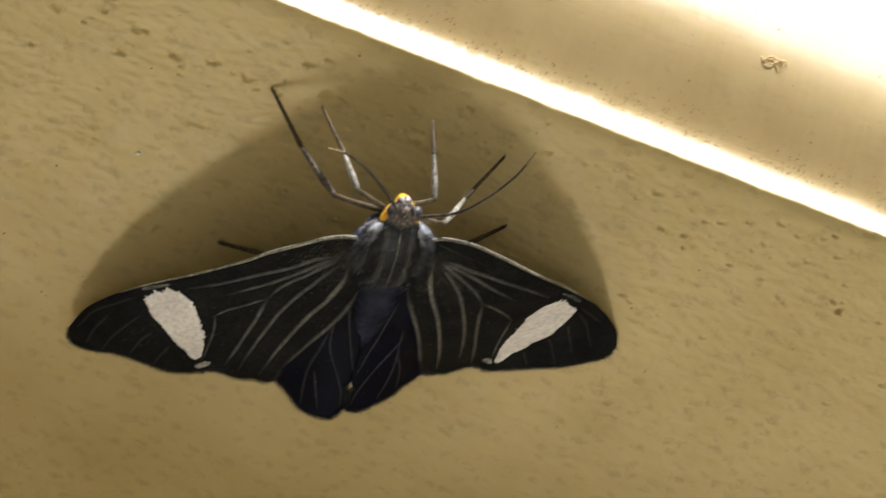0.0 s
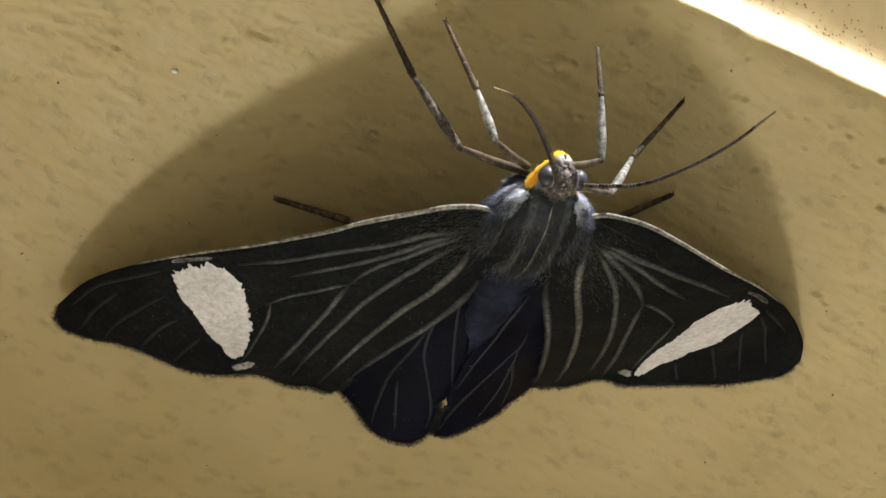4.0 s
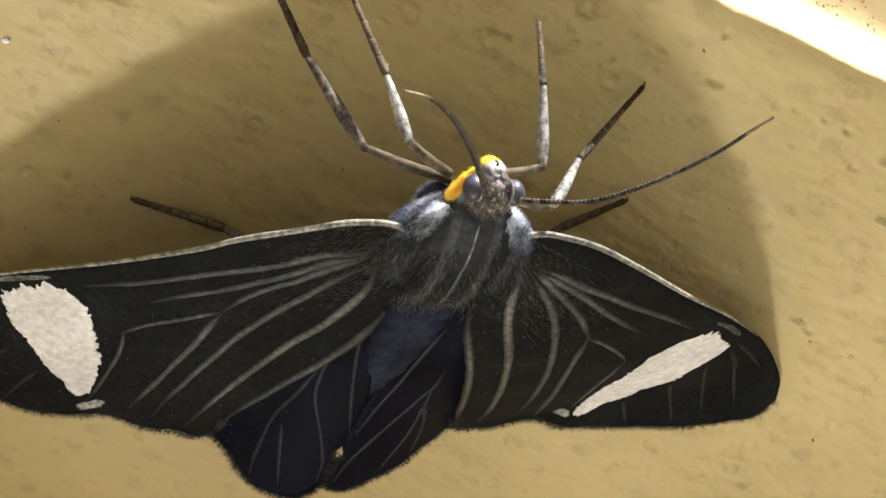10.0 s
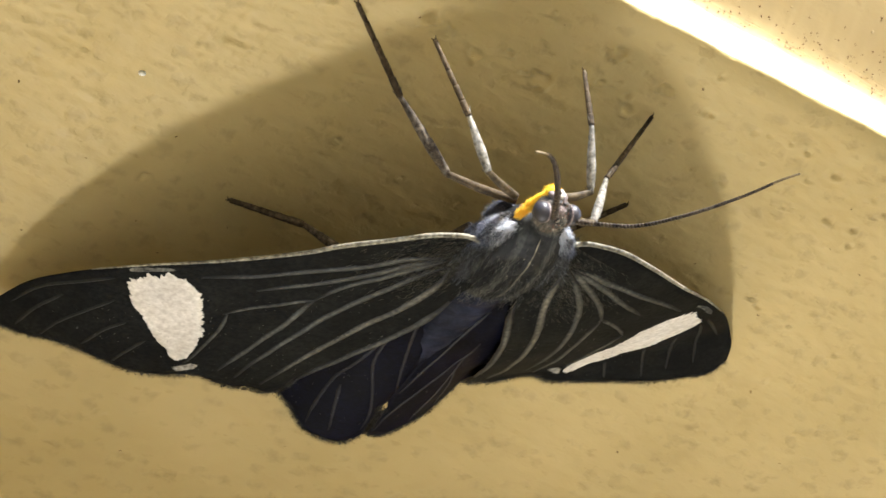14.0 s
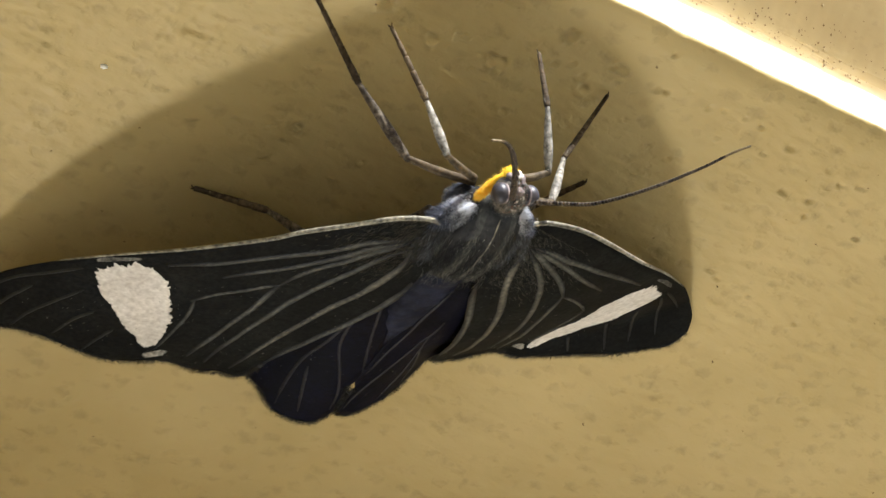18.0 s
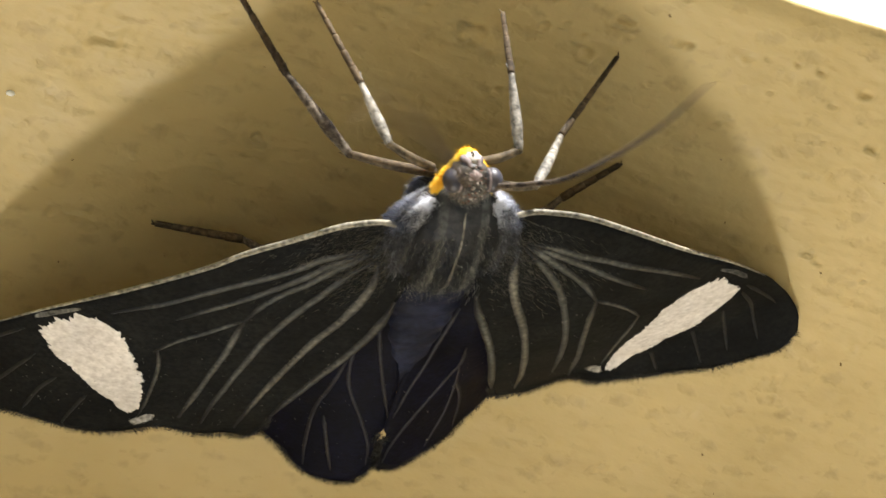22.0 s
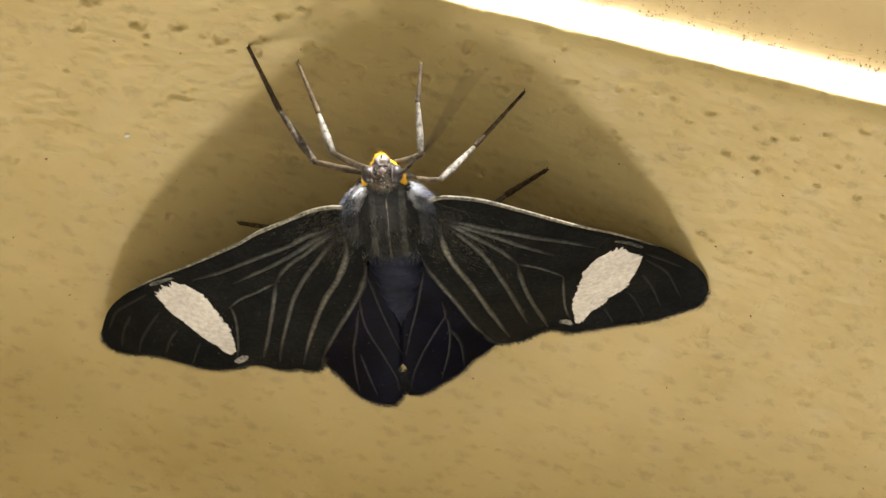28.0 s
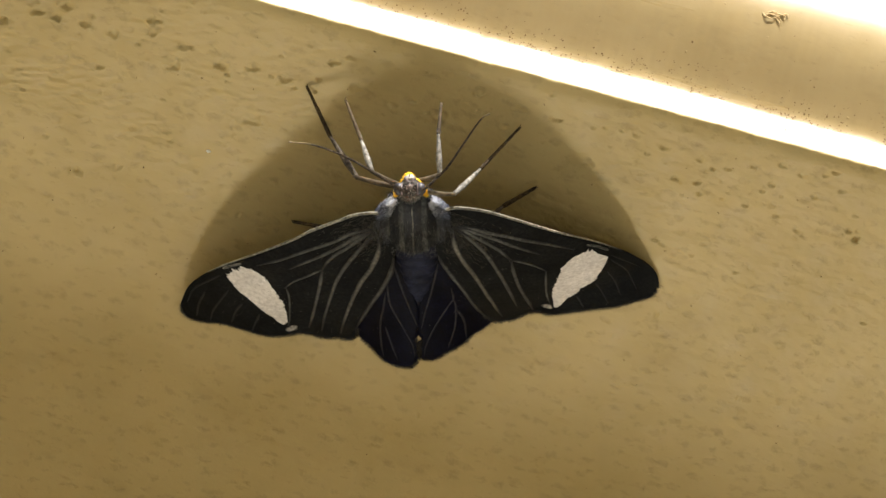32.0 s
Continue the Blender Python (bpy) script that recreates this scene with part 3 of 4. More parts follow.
LEFT = dict(
    lead=[(-3.2, 1.7), (-4.3, 2.0), (-5.4, 1.8), (-6.9, 1.2), (-8.4, 0.2), (-11.9, -2.3), (-13.9, -4.2), (-18.0, -7.7), (-22.2, -11.5), (-24.8, -14.4), (-26.4, -16.7), (-27.8, -19.4), (-28.8, -22.6)],
    trail=[(-1.9, -2.6), (-2.3, -5.2), (-3.0, -8.8), (-4.2, -11.7), (-5.5, -14.9), (-7.2, -19.5), (-7.5, -21.6), (-8.2, -22.7), (-9.7, -22.5), (-11.3, -22.8), (-13.8, -22.2), (-15.2, -22.9), (-16.8, -23.6), (-18.6, -23.9), (-21.6, -23.6), (-24.0, -23.7), (-26.2, -24.5), (-27.9, -24.7), (-28.7, -23.9), (-28.8, -22.6)],
    cream=[(-4.1, -1.5), (-4.0, -3.3), (-4.3, -5.2), (-5.1, -7.7), (-6.4, -10.6), (-7.5, -13.9), (-8.7, -18.5), (-9.3, -21.6)],
    stems=[[(-4.8, -0.6), (-7.0, -1.8), (-9.3, -3.7), (-12.5, -6.0), (-15.7, -8.4), (-18.6, -10.4)], [(-4.9, -0.8), (-7.3, -3.1), (-9.3, -5.1), (-11.3, -6.9), (-14.8, -9.9)],
           [(-4.7, -1.0), (-6.2, -2.6), (-7.8, -4.5), (-9.0, -5.8), (-10.1, -7.4), (-10.8, -9.0)], [(-4.4, -1.6), (-5.4, -2.9), (-6.9, -5.6), (-8.4, -8.6), (-9.5, -11.7), (-10.3, -15.0), (-11.1, -18.6), (-11.5, -21.2)]],
    forks=[[(-10.8, -9.0), (-12.6, -10.7), (-14.3, -12.1), (-15.6, -13.8)], [(-10.8, -9.0), (-11.1, -11.1), (-11.6, -14.0), (-12.3, -17.6), (-13.0, -20.8)], [(-15.4, -13.4), (-15.1, -15.0), (-15.1, -17.2), (-15.3, -19.8), (-15.5, -21.2)],
           [(-2.4, -5.1), (-2.6, -6.7), (-3.1, -8.8), (-4.2, -11.8), (-5.5, -14.9), (-6.6, -17.8), (-7.3, -19.8)]],
    band=[(-22.7, -13.9), (-22.1, -13.0), (-21.3, -12.2), (-19.7, -11.2), (-18.8, -11.3), (-17.8, -12.3), (-16.9, -13.9), (-16.4, -15.2), (-15.8, -16.3), (-15.5, -18.0), (-15.4, -20.3), (-15.9, -21.4), (-16.7, -20.9), (-17.4, -20.0), (-18.4, -19.4), (-19.5, -18.0), (-20.3, -17.2), (-21.3, -16.4), (-22.0, -15.2)],
    cross=[[(-17.5, -13.7), (-19.4, -14.2), (-21.4, -14.8)], [(-16.3, -15.7), (-18.0, -16.4), (-19.9, -16.9)], [(-15.7, -18.2), (-16.8, -18.8), (-18.0, -19.0)]],
    spot=[(-15.7, -22.2), (-15.1, -21.5), (-14.3, -20.7)], costa=[(-22.8, -12.7), (-21.7, -11.7), (-20.4, -10.6)],
    apex=[[(-23.3, -14.2), (-25.2, -16.5), (-26.9, -18.9), (-27.9, -21.8)], [(-25.4, -18.4), (-26.4, -21.2), (-26.9, -23.8)], [(-22.4, -16.6), (-23.6, -19.1), (-24.7, -21.6), (-25.2, -23.8)], [(-20.9, -18.5), (-21.8, -20.3), (-22.5, -22.7)], [(-18.9, -19.9), (-19.6, -22.0), (-20.0, -23.4)]])
RIGHT = dict(
    lead=[(3.2, 2.2), (4.0, 2.5), (4.8, 2.7), (5.9, 2.6), (7.4, 2.3), (9.0, 1.7), (12.1, 0.0), (16.1, -2.6), (20.2, -5.3), (23.7, -8.2), (25.7, -10.4), (27.1, -12.2), (28.0, -13.6), (28.3, -15.0)],
    trail=[(2.2, -2.6), (2.7, -5.0), (4.1, -8.5), (5.1, -10.9), (6.0, -13.6), (7.0, -17.0), (7.7, -19.2), (8.9, -21.9), (10.2, -22.0), (11.3, -21.7), (13.5, -20.4), (15.4, -20.8), (17.5, -20.3), (20.5, -19.5), (23.0, -18.9), (26.1, -17.5), (27.5, -16.7), (28.3, -15.0)],
    cream=[(4.5, -0.1), (4.5, -1.7), (4.7, -3.4), (5.4, -5.6), (6.6, -8.4), (7.6, -11.4), (8.9, -16.2), (9.9, -20.7)],
    stems=[[(5.0, 0.1), (6.7, -0.4), (8.3, -1.2), (10.7, -2.3), (13.4, -3.6), (16.2, -5.1), (18.3, -6.4)], [(5.2, -0.1), (6.9, -1.0), (8.7, -2.1), (10.6, -3.5), (14.3, -6.1)],
           [(4.8, 0.0), (6.3, -1.2), (8.2, -2.9), (9.8, -4.6), (11.0, -6.4)], [(4.6, -0.1), (5.6, -1.2), (7.0, -3.0), (8.2, -5.0), (9.3, -7.9), (10.2, -10.9), (11.0, -14.5), (11.6, -17.8)]],
    forks=[[(11.0, -6.4), (12.4, -7.3), (14.1, -8.7), (15.0, -9.7)], [(11.0, -6.4), (11.2, -8.5), (11.8, -12.0), (12.7, -15.9), (13.5, -19.8)], [(15.0, -9.7), (15.0, -12.4), (15.1, -15.6), (15.5, -18.6)],
           [(2.7, -4.8), (3.2, -6.4), (4.1, -8.5), (5.1, -10.9), (6.0, -13.6), (7.0, -17.0), (7.7, -19.2)]],
    band=[(22.4, -8.9), (21.4, -8.0), (20.0, -7.1), (19.0, -7.2), (17.9, -7.9), (16.9, -9.2), (16.4, -11.1), (16.1, -12.7), (15.7, -14.8), (15.6, -17.1), (15.9, -19.3), (16.5, -19.5), (17.4, -18.2), (18.4, -17.2), (19.3, -15.9), (20.7, -14.5), (21.6, -12.1), (22.1, -10.4)],
    cross=[[(17.2, -9.2), (19.2, -10.0), (21.5, -10.6)], [(16.4, -11.6), (18.3, -12.6), (20.6, -13.1)], [(15.9, -14.8), (17.2, -15.7), (18.6, -16.0)]],
    spot=[(14.5, -18.7), (15.2, -19.3), (16.0, -19.8)], costa=[(22.2, -7.8), (20.9, -6.7), (19.7, -6.0)],
    apex=[[(22.6, -8.9), (24.3, -10.6), (26.1, -12.6)], [(22.5, -9.7), (24.1, -12.1), (25.1, -14.4), (25.7, -15.9)], [(22.2, -12.4), (23.2, -15.0), (23.9, -17.1)], [(20.8, -14.9), (21.6, -16.6), (22.4, -18.4)], [(18.7, -17.5), (19.5, -19.2)]])
HIND_L = dict(lead=[(-2.0, -3.0), (-5.0, -7.0), (-7.2, -12.0), (-8.8, -17.5), (-8.8, -21.0), (-7.6, -23.3)],
              trail=[(-0.6, -5.0), (-1.0, -10.0), (0.1, -15.0), (0.05, -18.6), (0.0, -19.9), (-0.36, -20.6), (0.04, -21.5), (0.12, -23.3), (-0.6, -25.0), (-1.3, -25.7), (-2.5, -25.8), (-3.6, -25.7), (-4.8, -25.1), (-5.7, -24.2), (-6.8, -23.7), (-7.6, -23.3)],
              veins=[[(-2.5, -8.0), (-1.7, -12.0), (-0.9, -15.2), (0.0, -18.4)], [(-3.4, -10.7), (-3.3, -13.7), (-2.9, -16.0), (-1.7, -18.8), (-0.7, -21.5), (-0.5, -23.5)], [(-3.6, -12.7), (-4.0, -15.9), (-4.5, -19.4), (-4.5, -22.5), (-4.3, -24.8)], [(-3.9, -19.4), (-3.3, -21.9), (-2.6, -24.6)]])
HIND_R = dict(lead=[(2.0, -3.0), (5.0, -6.5), (7.6, -11.0), (9.6, -16.5), (10.4, -20.0), (9.8, -22.2)],
              trail=[(0.6, -5.0), (1.0, -10.0), (0.2, -15.0), (0.0, -18.6), (0.02, -19.9), (0.36, -20.6), (0.0, -21.5), (0.1, -23.6), (1.4, -24.4), (2.8, -23.9), (4.1, -23.5), (5.2, -23.3), (6.3, -22.6), (7.6, -22.6), (9.8, -22.2)],
              veins=[[(2.6, -7.7), (1.8, -12.2), (1.0, -15.6), (0.4, -18.6)], [(4.0, -12.0), (4.2, -14.6), (3.4, -16.0), (2.0, -18.6), (0.9, -21.6), (0.6, -23.4)], [(4.2, -14.6), (4.5, -16.6), (4.3, -19.6), (3.5, -22.8)], [(4.6, -16.8), (5.4, -19.4), (5.6, -22.4)]])

moth = new("moth")
moth.matrix_world = LOCAL
tagged(moth, "black moth with white wing bands and orange collar on ochre wall", "moth")

for W in (LEFT, RIGHT):
    fw = wing("forewing", W["lead"], W["trail"], fore_height, wing_black, moth, "black forewing with pale veins and a white band")
    ribbon("vein", W["cream"], 0.45, 0.25, fore_height, vein_cream, fw, 0.055, 40)
    for pts in W["stems"]:
        ribbon("vein", pts, 0.38, 0.25, fore_height, vein_pale, fw, 0.05, 36)
    for pts, wide in zip(W["forks"], (0.24, 0.33, 0.20, 0.34)):
        ribbon("vein", pts, wide, wide * 0.75, fore_height, vein_pale, fw)
    for pts in W["apex"]:
        ribbon("vein", pts, 0.2, 0.13, fore_height, vein_olive, fw)
    part("costal_edge", tube([mm(p, a, fore_height(p, a) + 0.02) for p, a in W["lead"][:10]], [0.00018, 0.00017, 0.00012, 0.00005], 8, 60), rim_and_crest_tan, fw, "tan leading edge of the wing, its rim light in the colour")
    patch("white_band", W["band"], fore_height, wing_white, fw, "ragged white band of scales", 0.17, 0.075, 3)
    for pts in W["cross"]:
        ribbon("band_vein", pts, 0.055, 0.04, fore_height, vein_brown, fw, 0.005, 14)
    (p0, a0), (p1, a1), (p2, a2) = W["spot"]
    ring = [(p1 + (p2 - p0) * 0.4 * math.cos(k) - (a2 - a0) * 0.17 * math.sin(k), a1 + (a2 - a0) * 0.4 * math.cos(k) + (p2 - p0) * 0.20 * math.sin(k)) for k in (0, 0.9, 1.8, 2.7, 3.6, 4.5, 5.4)]
    patch("pale_spot", ring, fore_height, spot_mat, fw, "small pale spot at the hind margin", 0.24, 0.075, 4)
    ribbon("pale_streak", W["costa"], 0.26, 0.16, fore_height, streak_mat, fw, 0.06, 14, "small pale streak at the leading edge")
for W in (HIND_L, HIND_R):
    hw = wing("hindwing", W["lead"], W["trail"], hind_height, wing_blue, moth, "blue-black hindwing with faint veins", 80, 18)
    for pts in W["veins"]:
        ribbon("vein", pts, 0.20, 0.13, hind_height, vein_faint, hw)

# body
th = bmesh.new()
blob((0, 0, 0), (0.0033, 0.0046, 0.0023), (0, 0, 0), 0.06, 2.0, 36, th)
thorax = part("thorax", th, thorax_mat, moth, "furry thorax striped in grey and black")
thorax.matrix_local = Matrix.Translation(mm(0, 0.4, 0.3)) @ pose(0, 0, 0, 4)
for s in (-1, 1):
    part("tegula", blob(mm(s * 3.0, -0.5, 0.9), (0.0007, 0.0025, 0.0004), (0, s * 38, s * -10), 0.12, 2.5, 20), thorax_mat, moth, "grey furry tegula over the wing root")
    part("shoulder", blob(mm(s * 2.5, 2.55, 0.5), (0.0022, 0.0007, 0.0009), (0, 0, s * -42), 0.12, 2.5, 28), shoulder_mat, moth, "blue-grey shoulder under pale fur")
    part("shoulder_patch", blob(mm(s * 1.85, 3.4, 0.85), (0.0008, 0.0006, 0.0005), (0, 0, s * -42), 0.3, 3.0, 24), glare_white, moth, "white-scaled shoulder patch beside the collar, sun glare in its colour")
    part("collar", tube([mm(-0.25 + s * 0.4, 6.75, 0.3), mm(-0.15 + s * 0.9, 6.35, 0.35), mm(-0.15 + s * 1.25, 5.75, 0.4), mm(-0.15 + s * 1.48, 5.1, 0.55), mm(-0.1 + s * 1.66, 4.65, 0.75)], [0.00028, 0.00023, 0.00024, 0.00024, 0.00013], 12, 20, 1.0), orange, moth, "bright orange collar lobe")
    part("pleuron", blob(mm(s * 1.5, 2.3, -1.0), (0.0012, 0.0013, 0.0009), (0, 0, s * -25), 0.15, 2.5, 24), shoulder_mat, moth, "dark blue-grey flank above the leg bases")
ad = bmesh.new()
rings = []
for i in range(60):
    t = i / 59
    a = -3.5 - 13.2 * t
    r = (2.95 * (1 - t) ** 0.75 + 0.1) * (1 + 0.035 * math.sin(t * 8 * 2 * math.pi)) * (0.85 + 0.15 * min(1, t * 6))
    rings.append([ad.verts.new(mm(0.2 + r * math.cos(k), a, -0.75 - 0.15 * t + 0.55 * r * math.sin(k))) for k in (2 * math.pi * j / 20 for j in range(20))])
for q, w in zip(rings, rings[1:]):
    for j in range(20):
        ad.faces.new((q[j], q[(j + 1) % 20], w[(j + 1) % 20], w[j]))
ad.faces.new(rings[0])
ad.faces.new(rings[-1])
part("abdomen", ad, belly, moth, "tapered blue-grey ringed abdomen")

part("median_crest", tube([mm(0.0, 4.4, 1.65), mm(-0.05, 3.5, 2.20), mm(0.03, 1.8, 2.56), mm(-0.04, 0.0, 2.64), mm(0.02, -2.2, 2.32), mm(0.0, -3.4, 1.65)], [0.00003, 0.00006, 0.00004, 0.00006, 0.00003], 6, 40), rim_and_crest_tan, moth, "thin pale crease down the thorax")

# head
head = part("head", blob(mm(-0.2, 6.15, 1.4), (0.0013, 0.0014, 0.0013), (0, 0, 0), 0.08, 3.0, 32), face_grey, moth, "small mottled grey-brown head")
for s in (-1, 1):
    eye_at = mm(-0.2 + s * 1.17, 6.7, 1.85)
    eye = part("eye", blob(eye_at, (0.00063, 0.00072, 0.00077), (0, 0, 0), 0, 1, 32), eye_mat, head, "dark grey compound eye")
    rim = bmesh.new()
    tube([eye_at + Vector((-s * 0.00028, 0.00063 * math.cos(k), 0.00067 * math.sin(k))) for k in (2 * math.pi * j / 14 for j in range(15))], [0.00008, 0.00008], 6, 40, 1.0, rim)
    part("eye_rim", rim, eye_rim, head, "pale scaled rim of the eye")
    part("palp", tube([mm(-0.2 + s * 0.36, 6.9, 0.6), mm(-0.2 + s * 0.42, 7.3, 0.75), mm(-0.18 + s * 0.36, 7.5, 1.15), mm(-0.15 + s * 0.26, 7.45, 1.6)], [0.00026, 0.00028, 0.00022, 0.00012], 10, 20), eye_rim, head, "upturned pale palp")
    part("palp_end", blob(mm(-0.1 + s * 0.2, 7.42, 1.62), (0.00018, 0.00018, 0.00014), (0, 0, 0), 0.1, 2, 14), face_grey, head, "small dark disc at the palp's end")
part("palp_tuft", blob(mm(-0.3, 7.0, 0.5), (0.00062, 0.00062, 0.0007), (0, 0, 0), 0.2, 3, 22), orange, head, "orange tuft below the face")
part("tuft_tip", blob(mm(-0.15, 7.42, 0.85), (0.00052, 0.0004, 0.00046), (0, 0, 0), 0.2, 3, 18), wing_white, head, "white-scaled tip of the tuft")
part("frons", blob(mm(-0.2, 7.05, 1.75), (0.00062, 0.00042, 0.0006), (0, 0, 0), 0.18, 3, 20), eye_rim, head, "pale pinkish grey brow between the eyes")
part("proboscis", tube([mm(-0.2, 7.4, 1.0), mm(-0.2, 7.7, 0.9), mm(-0.2, 7.65, 0.6), mm(-0.2, 7.4, 0.65)], [0.00014, 0.00014], 8, 20), leg_tan, head, "coiled brown proboscis")


def antenna(pts, label):
    """A thread of short rings with a small bristle tooth on each, tapering to a pale tip."""
    root = new("antenna")
    root.parent = moth
    P = spline(pts, 74)
    shaft = bmesh.new()
    tip = bmesh.new()
    for i in range(73):
        a, b = P[i], P[i + 1]
        r = 0.00018 * (1 - 0.55 * i / 73)
        bm = shaft if i < 62 else tip
        tube([a, a.lerp(b, 0.5), b], [r * 0.72, r * 1.12, r * 0.72], 7, 4, 1.0, bm)
        if i < 66:
            side = (b - a).cross(Vector((0, 0, 1))).normalized()
            tube([a, a + side * r * 1.5 + (b - a) * 0.4, a + side * r * 2.1 + (b - a) * 0.7], [r * 0.4, r * 0.16], 4, 3, 1.0, bm)
    part("shaft", shaft, antenna_mat, root, label)
    part("tip", tip, antenna_tip, root, "pale tan antenna tip")
    return root


ANT_R = antenna([mm(0.95, 6.75, 2.4), mm(2.4, 7.9, 3.3), mm(4.3, 9.4, 4.2), mm(6.5, 12.5, 5.1), mm(8.1, 16.2, 6.1), mm(8.7, 19.2, 7.0), mm(8.8, 21.2, 7.9)], "dark ringed antenna")
ANT_L = antenna([mm(-0.8, 6.9, 2.5), mm(-3.4, 11.5, 4.3), mm(-5.7, 15.1, 5.7), mm(-7.6, 17.7, 7.0), mm(-9.3, 19.6, 8.1), mm(-11.2, 21.1, 9.3)], "dark ringed antenna")


def leg(hip, knee, ankle, foot, mats, thick, label, stout=0.74):
    """Femur, tibia and jointed tarsus ending in two claws; points in the moth's space."""
    root = new("leg")
    root.parent = moth
    tagged(root, label)
    mid = lambda a, b, t, off: a.lerp(b, t) + off * MM
    part("femur", tube([hip, mid(hip, knee, 0.5, Vector((0, 0, 0.15))), knee], [thick * 0.85, thick * 0.92, thick * 0.66], 10, 16), mats[0], root)
    part("knee", blob(knee, (thick * 0.74,) * 3, (0, 0, 0), 0.1, 3, 12), mats[0], root)
    part("tibia", tube([knee, mid(knee, ankle, 0.3, Vector((0, 0, 0.1))), mid(knee, ankle, 0.7, Vector((0, 0, 0.06))), ankle], [thick * 0.72, thick * 1.1, thick * 0.86, thick * 0.5], 10, 20), mats[1], root)
    axis = ankle - knee

    def on_tibia(r):
        t = r.random()
        out = axis.cross(Vector((r.gauss(0, 1), r.gauss(0, 1), r.gauss(0, 1)))).normalized()
        return knee + axis * t + out * thick * (1.0 - 0.45 * t) * 0.92, out * 0.4 + axis.normalized()

    hair_part("tibia_fringe", on_tibia, 240, 0.0002, 0.00002, fur_brown if mats is dark else fur_leg, root, 91, "loose scales of the tibia", 0.2)
    way = (foot - ankle)
    for k in range(5):
        a, b = ankle + way * (k / 5), ankle + way * ((k + 1.0) / 5)
        r = thick * (stout - 0.06 * k)
        part("tarsal_joint", tube([a, a.lerp(b, 0.5), b], [r * 0.92, r, r * 0.98], 8, 8), mats[2], root)
    side = way.cross(Vector((0, 0, 1))).normalized()
    for s in (-1, 1):
        part("claw", tube([foot, foot + way.normalized() * 0.00016 + side * s * 0.0001, foot + way.normalized() * 0.00024 + side * s * 0.00019 - Vector((0, 0, 0.0001))], [thick * 0.26, thick * 0.08], 5, 6), mats[2], root)
        part("spur", tube([ankle - way.normalized() * 0.0001, ankle + way.normalized() * 0.0006 + side * s * 0.00035], [thick * 0.28, thick * 0.06], 5, 5), mats[1], root)
    return root


pale, dark = (leg_tan, leg_pale, leg_dark), (leg_dark, leg_mottled, leg_dark)
LEGS = [
    leg(mm(0.7, 6.2, 0.0), from_wall(0.4, -11.4, -8.4), from_wall(-0.9, -8.0, -5.5), from_wall(-1.5, -3.9, -4.2), pale, 0.00033, "raised pale foreleg with a dark tarsus"),
    leg(mm(-1.6, 4.6, -1.0), from_wall(-7.0, -11.4, -10.4), from_wall(-9.1, -8.2, -8.9), from_wall(-12.1, -3.4, -7.4), pale, 0.00033, "raised pale foreleg with a dark tarsus"),
    leg(mm(1.7, 5.0, 0.6), from_wall(2.5, -11.1, -10.7), from_wall(4.7, -5.7, -10.1), from_wall(7.8, -0.4, -6.8), pale, 0.00032, "white-scaled middle leg with a dark tarsus on the wall"),
    leg(mm(-1.2, 3.9, -1.2), from_wall(-8.5, -10.0, -12.7), from_wall(-12.7, -5.6, -11.3), from_wall(-16.9, -0.3, -9.1), dark, 0.00036, "long brown middle leg with its foot on the wall"),
    leg(mm(2.0, -1.0, -2.5), from_wall(4.0, -4.5, -22.0), from_wall(8.4, -1.6, -17.1), from_wall(11.4, -0.35, -14.3), dark, 0.00040, "dark hind leg with its foot on the wall", 0.74),
    leg(mm(-2.0, -1.0, -2.5), from_wall(-5.0, -6.0, -25.0), from_wall(-9.6, -1.6, -26.5), from_wall(-14.9, -0.4, -27.9), dark, 0.00040, "dark hind leg with its foot on the wall", 0.74)]


# fur
def on_thorax(stripes):
    def spot(r):
        while True:
            u, v = r.uniform(0, 2 * math.pi), r.uniform(0.0, 1.0)
            d = Vector((math.cos(u) * math.sqrt(1 - v * v), math.sin(u) * math.sqrt(1 - v * v), v))
            x = abs(d.x * 3.35)
            pale = x < 0.07 or 1.05 < x < 1.5 or 2.7 < x
            if pale == stripes or r.random() < 0.06:
                root = Vector((d.x * 3.3, d.y * 4.6 + 0.4, d.z * 2.3 + 0.3)) * MM
                return root, Vector((d.x * 0.3, -1.0, 0.25 * d.z))
    return spot


def on_flank(s, inner=None):
    """Over the shoulder's front and top, from the collar out to the wing root, or its inner or outer half alone."""
    turn = Euler((0, 0, radians(s * -42))).to_matrix()

    def spot(r):
        while True:
            d = Vector((r.gauss(0, 1), r.gauss(0, 1), r.gauss(0, 1))).normalized()
            if inner is not None and inner != (s * d.x < r.gauss(-0.1, 0.3)):
                continue
            if d.y > -0.35 and d.z > -0.75 and r.random() < 0.35 + 0.65 * max(0.0, d.y):
                root = turn @ Vector((d.x * 2.2, d.y * 0.72, d.z * 0.92)) + Vector((s * 2.5, 2.55, 0.5))
                way = turn @ Vector((s * 0.55, 0.55 * d.y + 0.1, 0.8 * d.z + 0.35))
                return root * MM, way
    return spot


def on_patch(s):
    def spot(r):
        d = Vector((r.gauss(0, 1), r.gauss(0, 1), abs(r.gauss(0, 1)))).normalized()
        spread = 0.75 + 0.7 * r.random() ** 2
        trail = 0.8 * r.random() ** 3
        return mm(s * (2.0 + 0.7 * trail) + d.x * 0.8 * spread, 3.3 - 1.3 * trail + d.y * 0.7 * spread - 0.3 * s * d.x, 0.88 + d.z * 0.5 + 0.3 * trail), Vector((s * 0.5, -0.6, 0.2)) + d * 0.25
    return spot


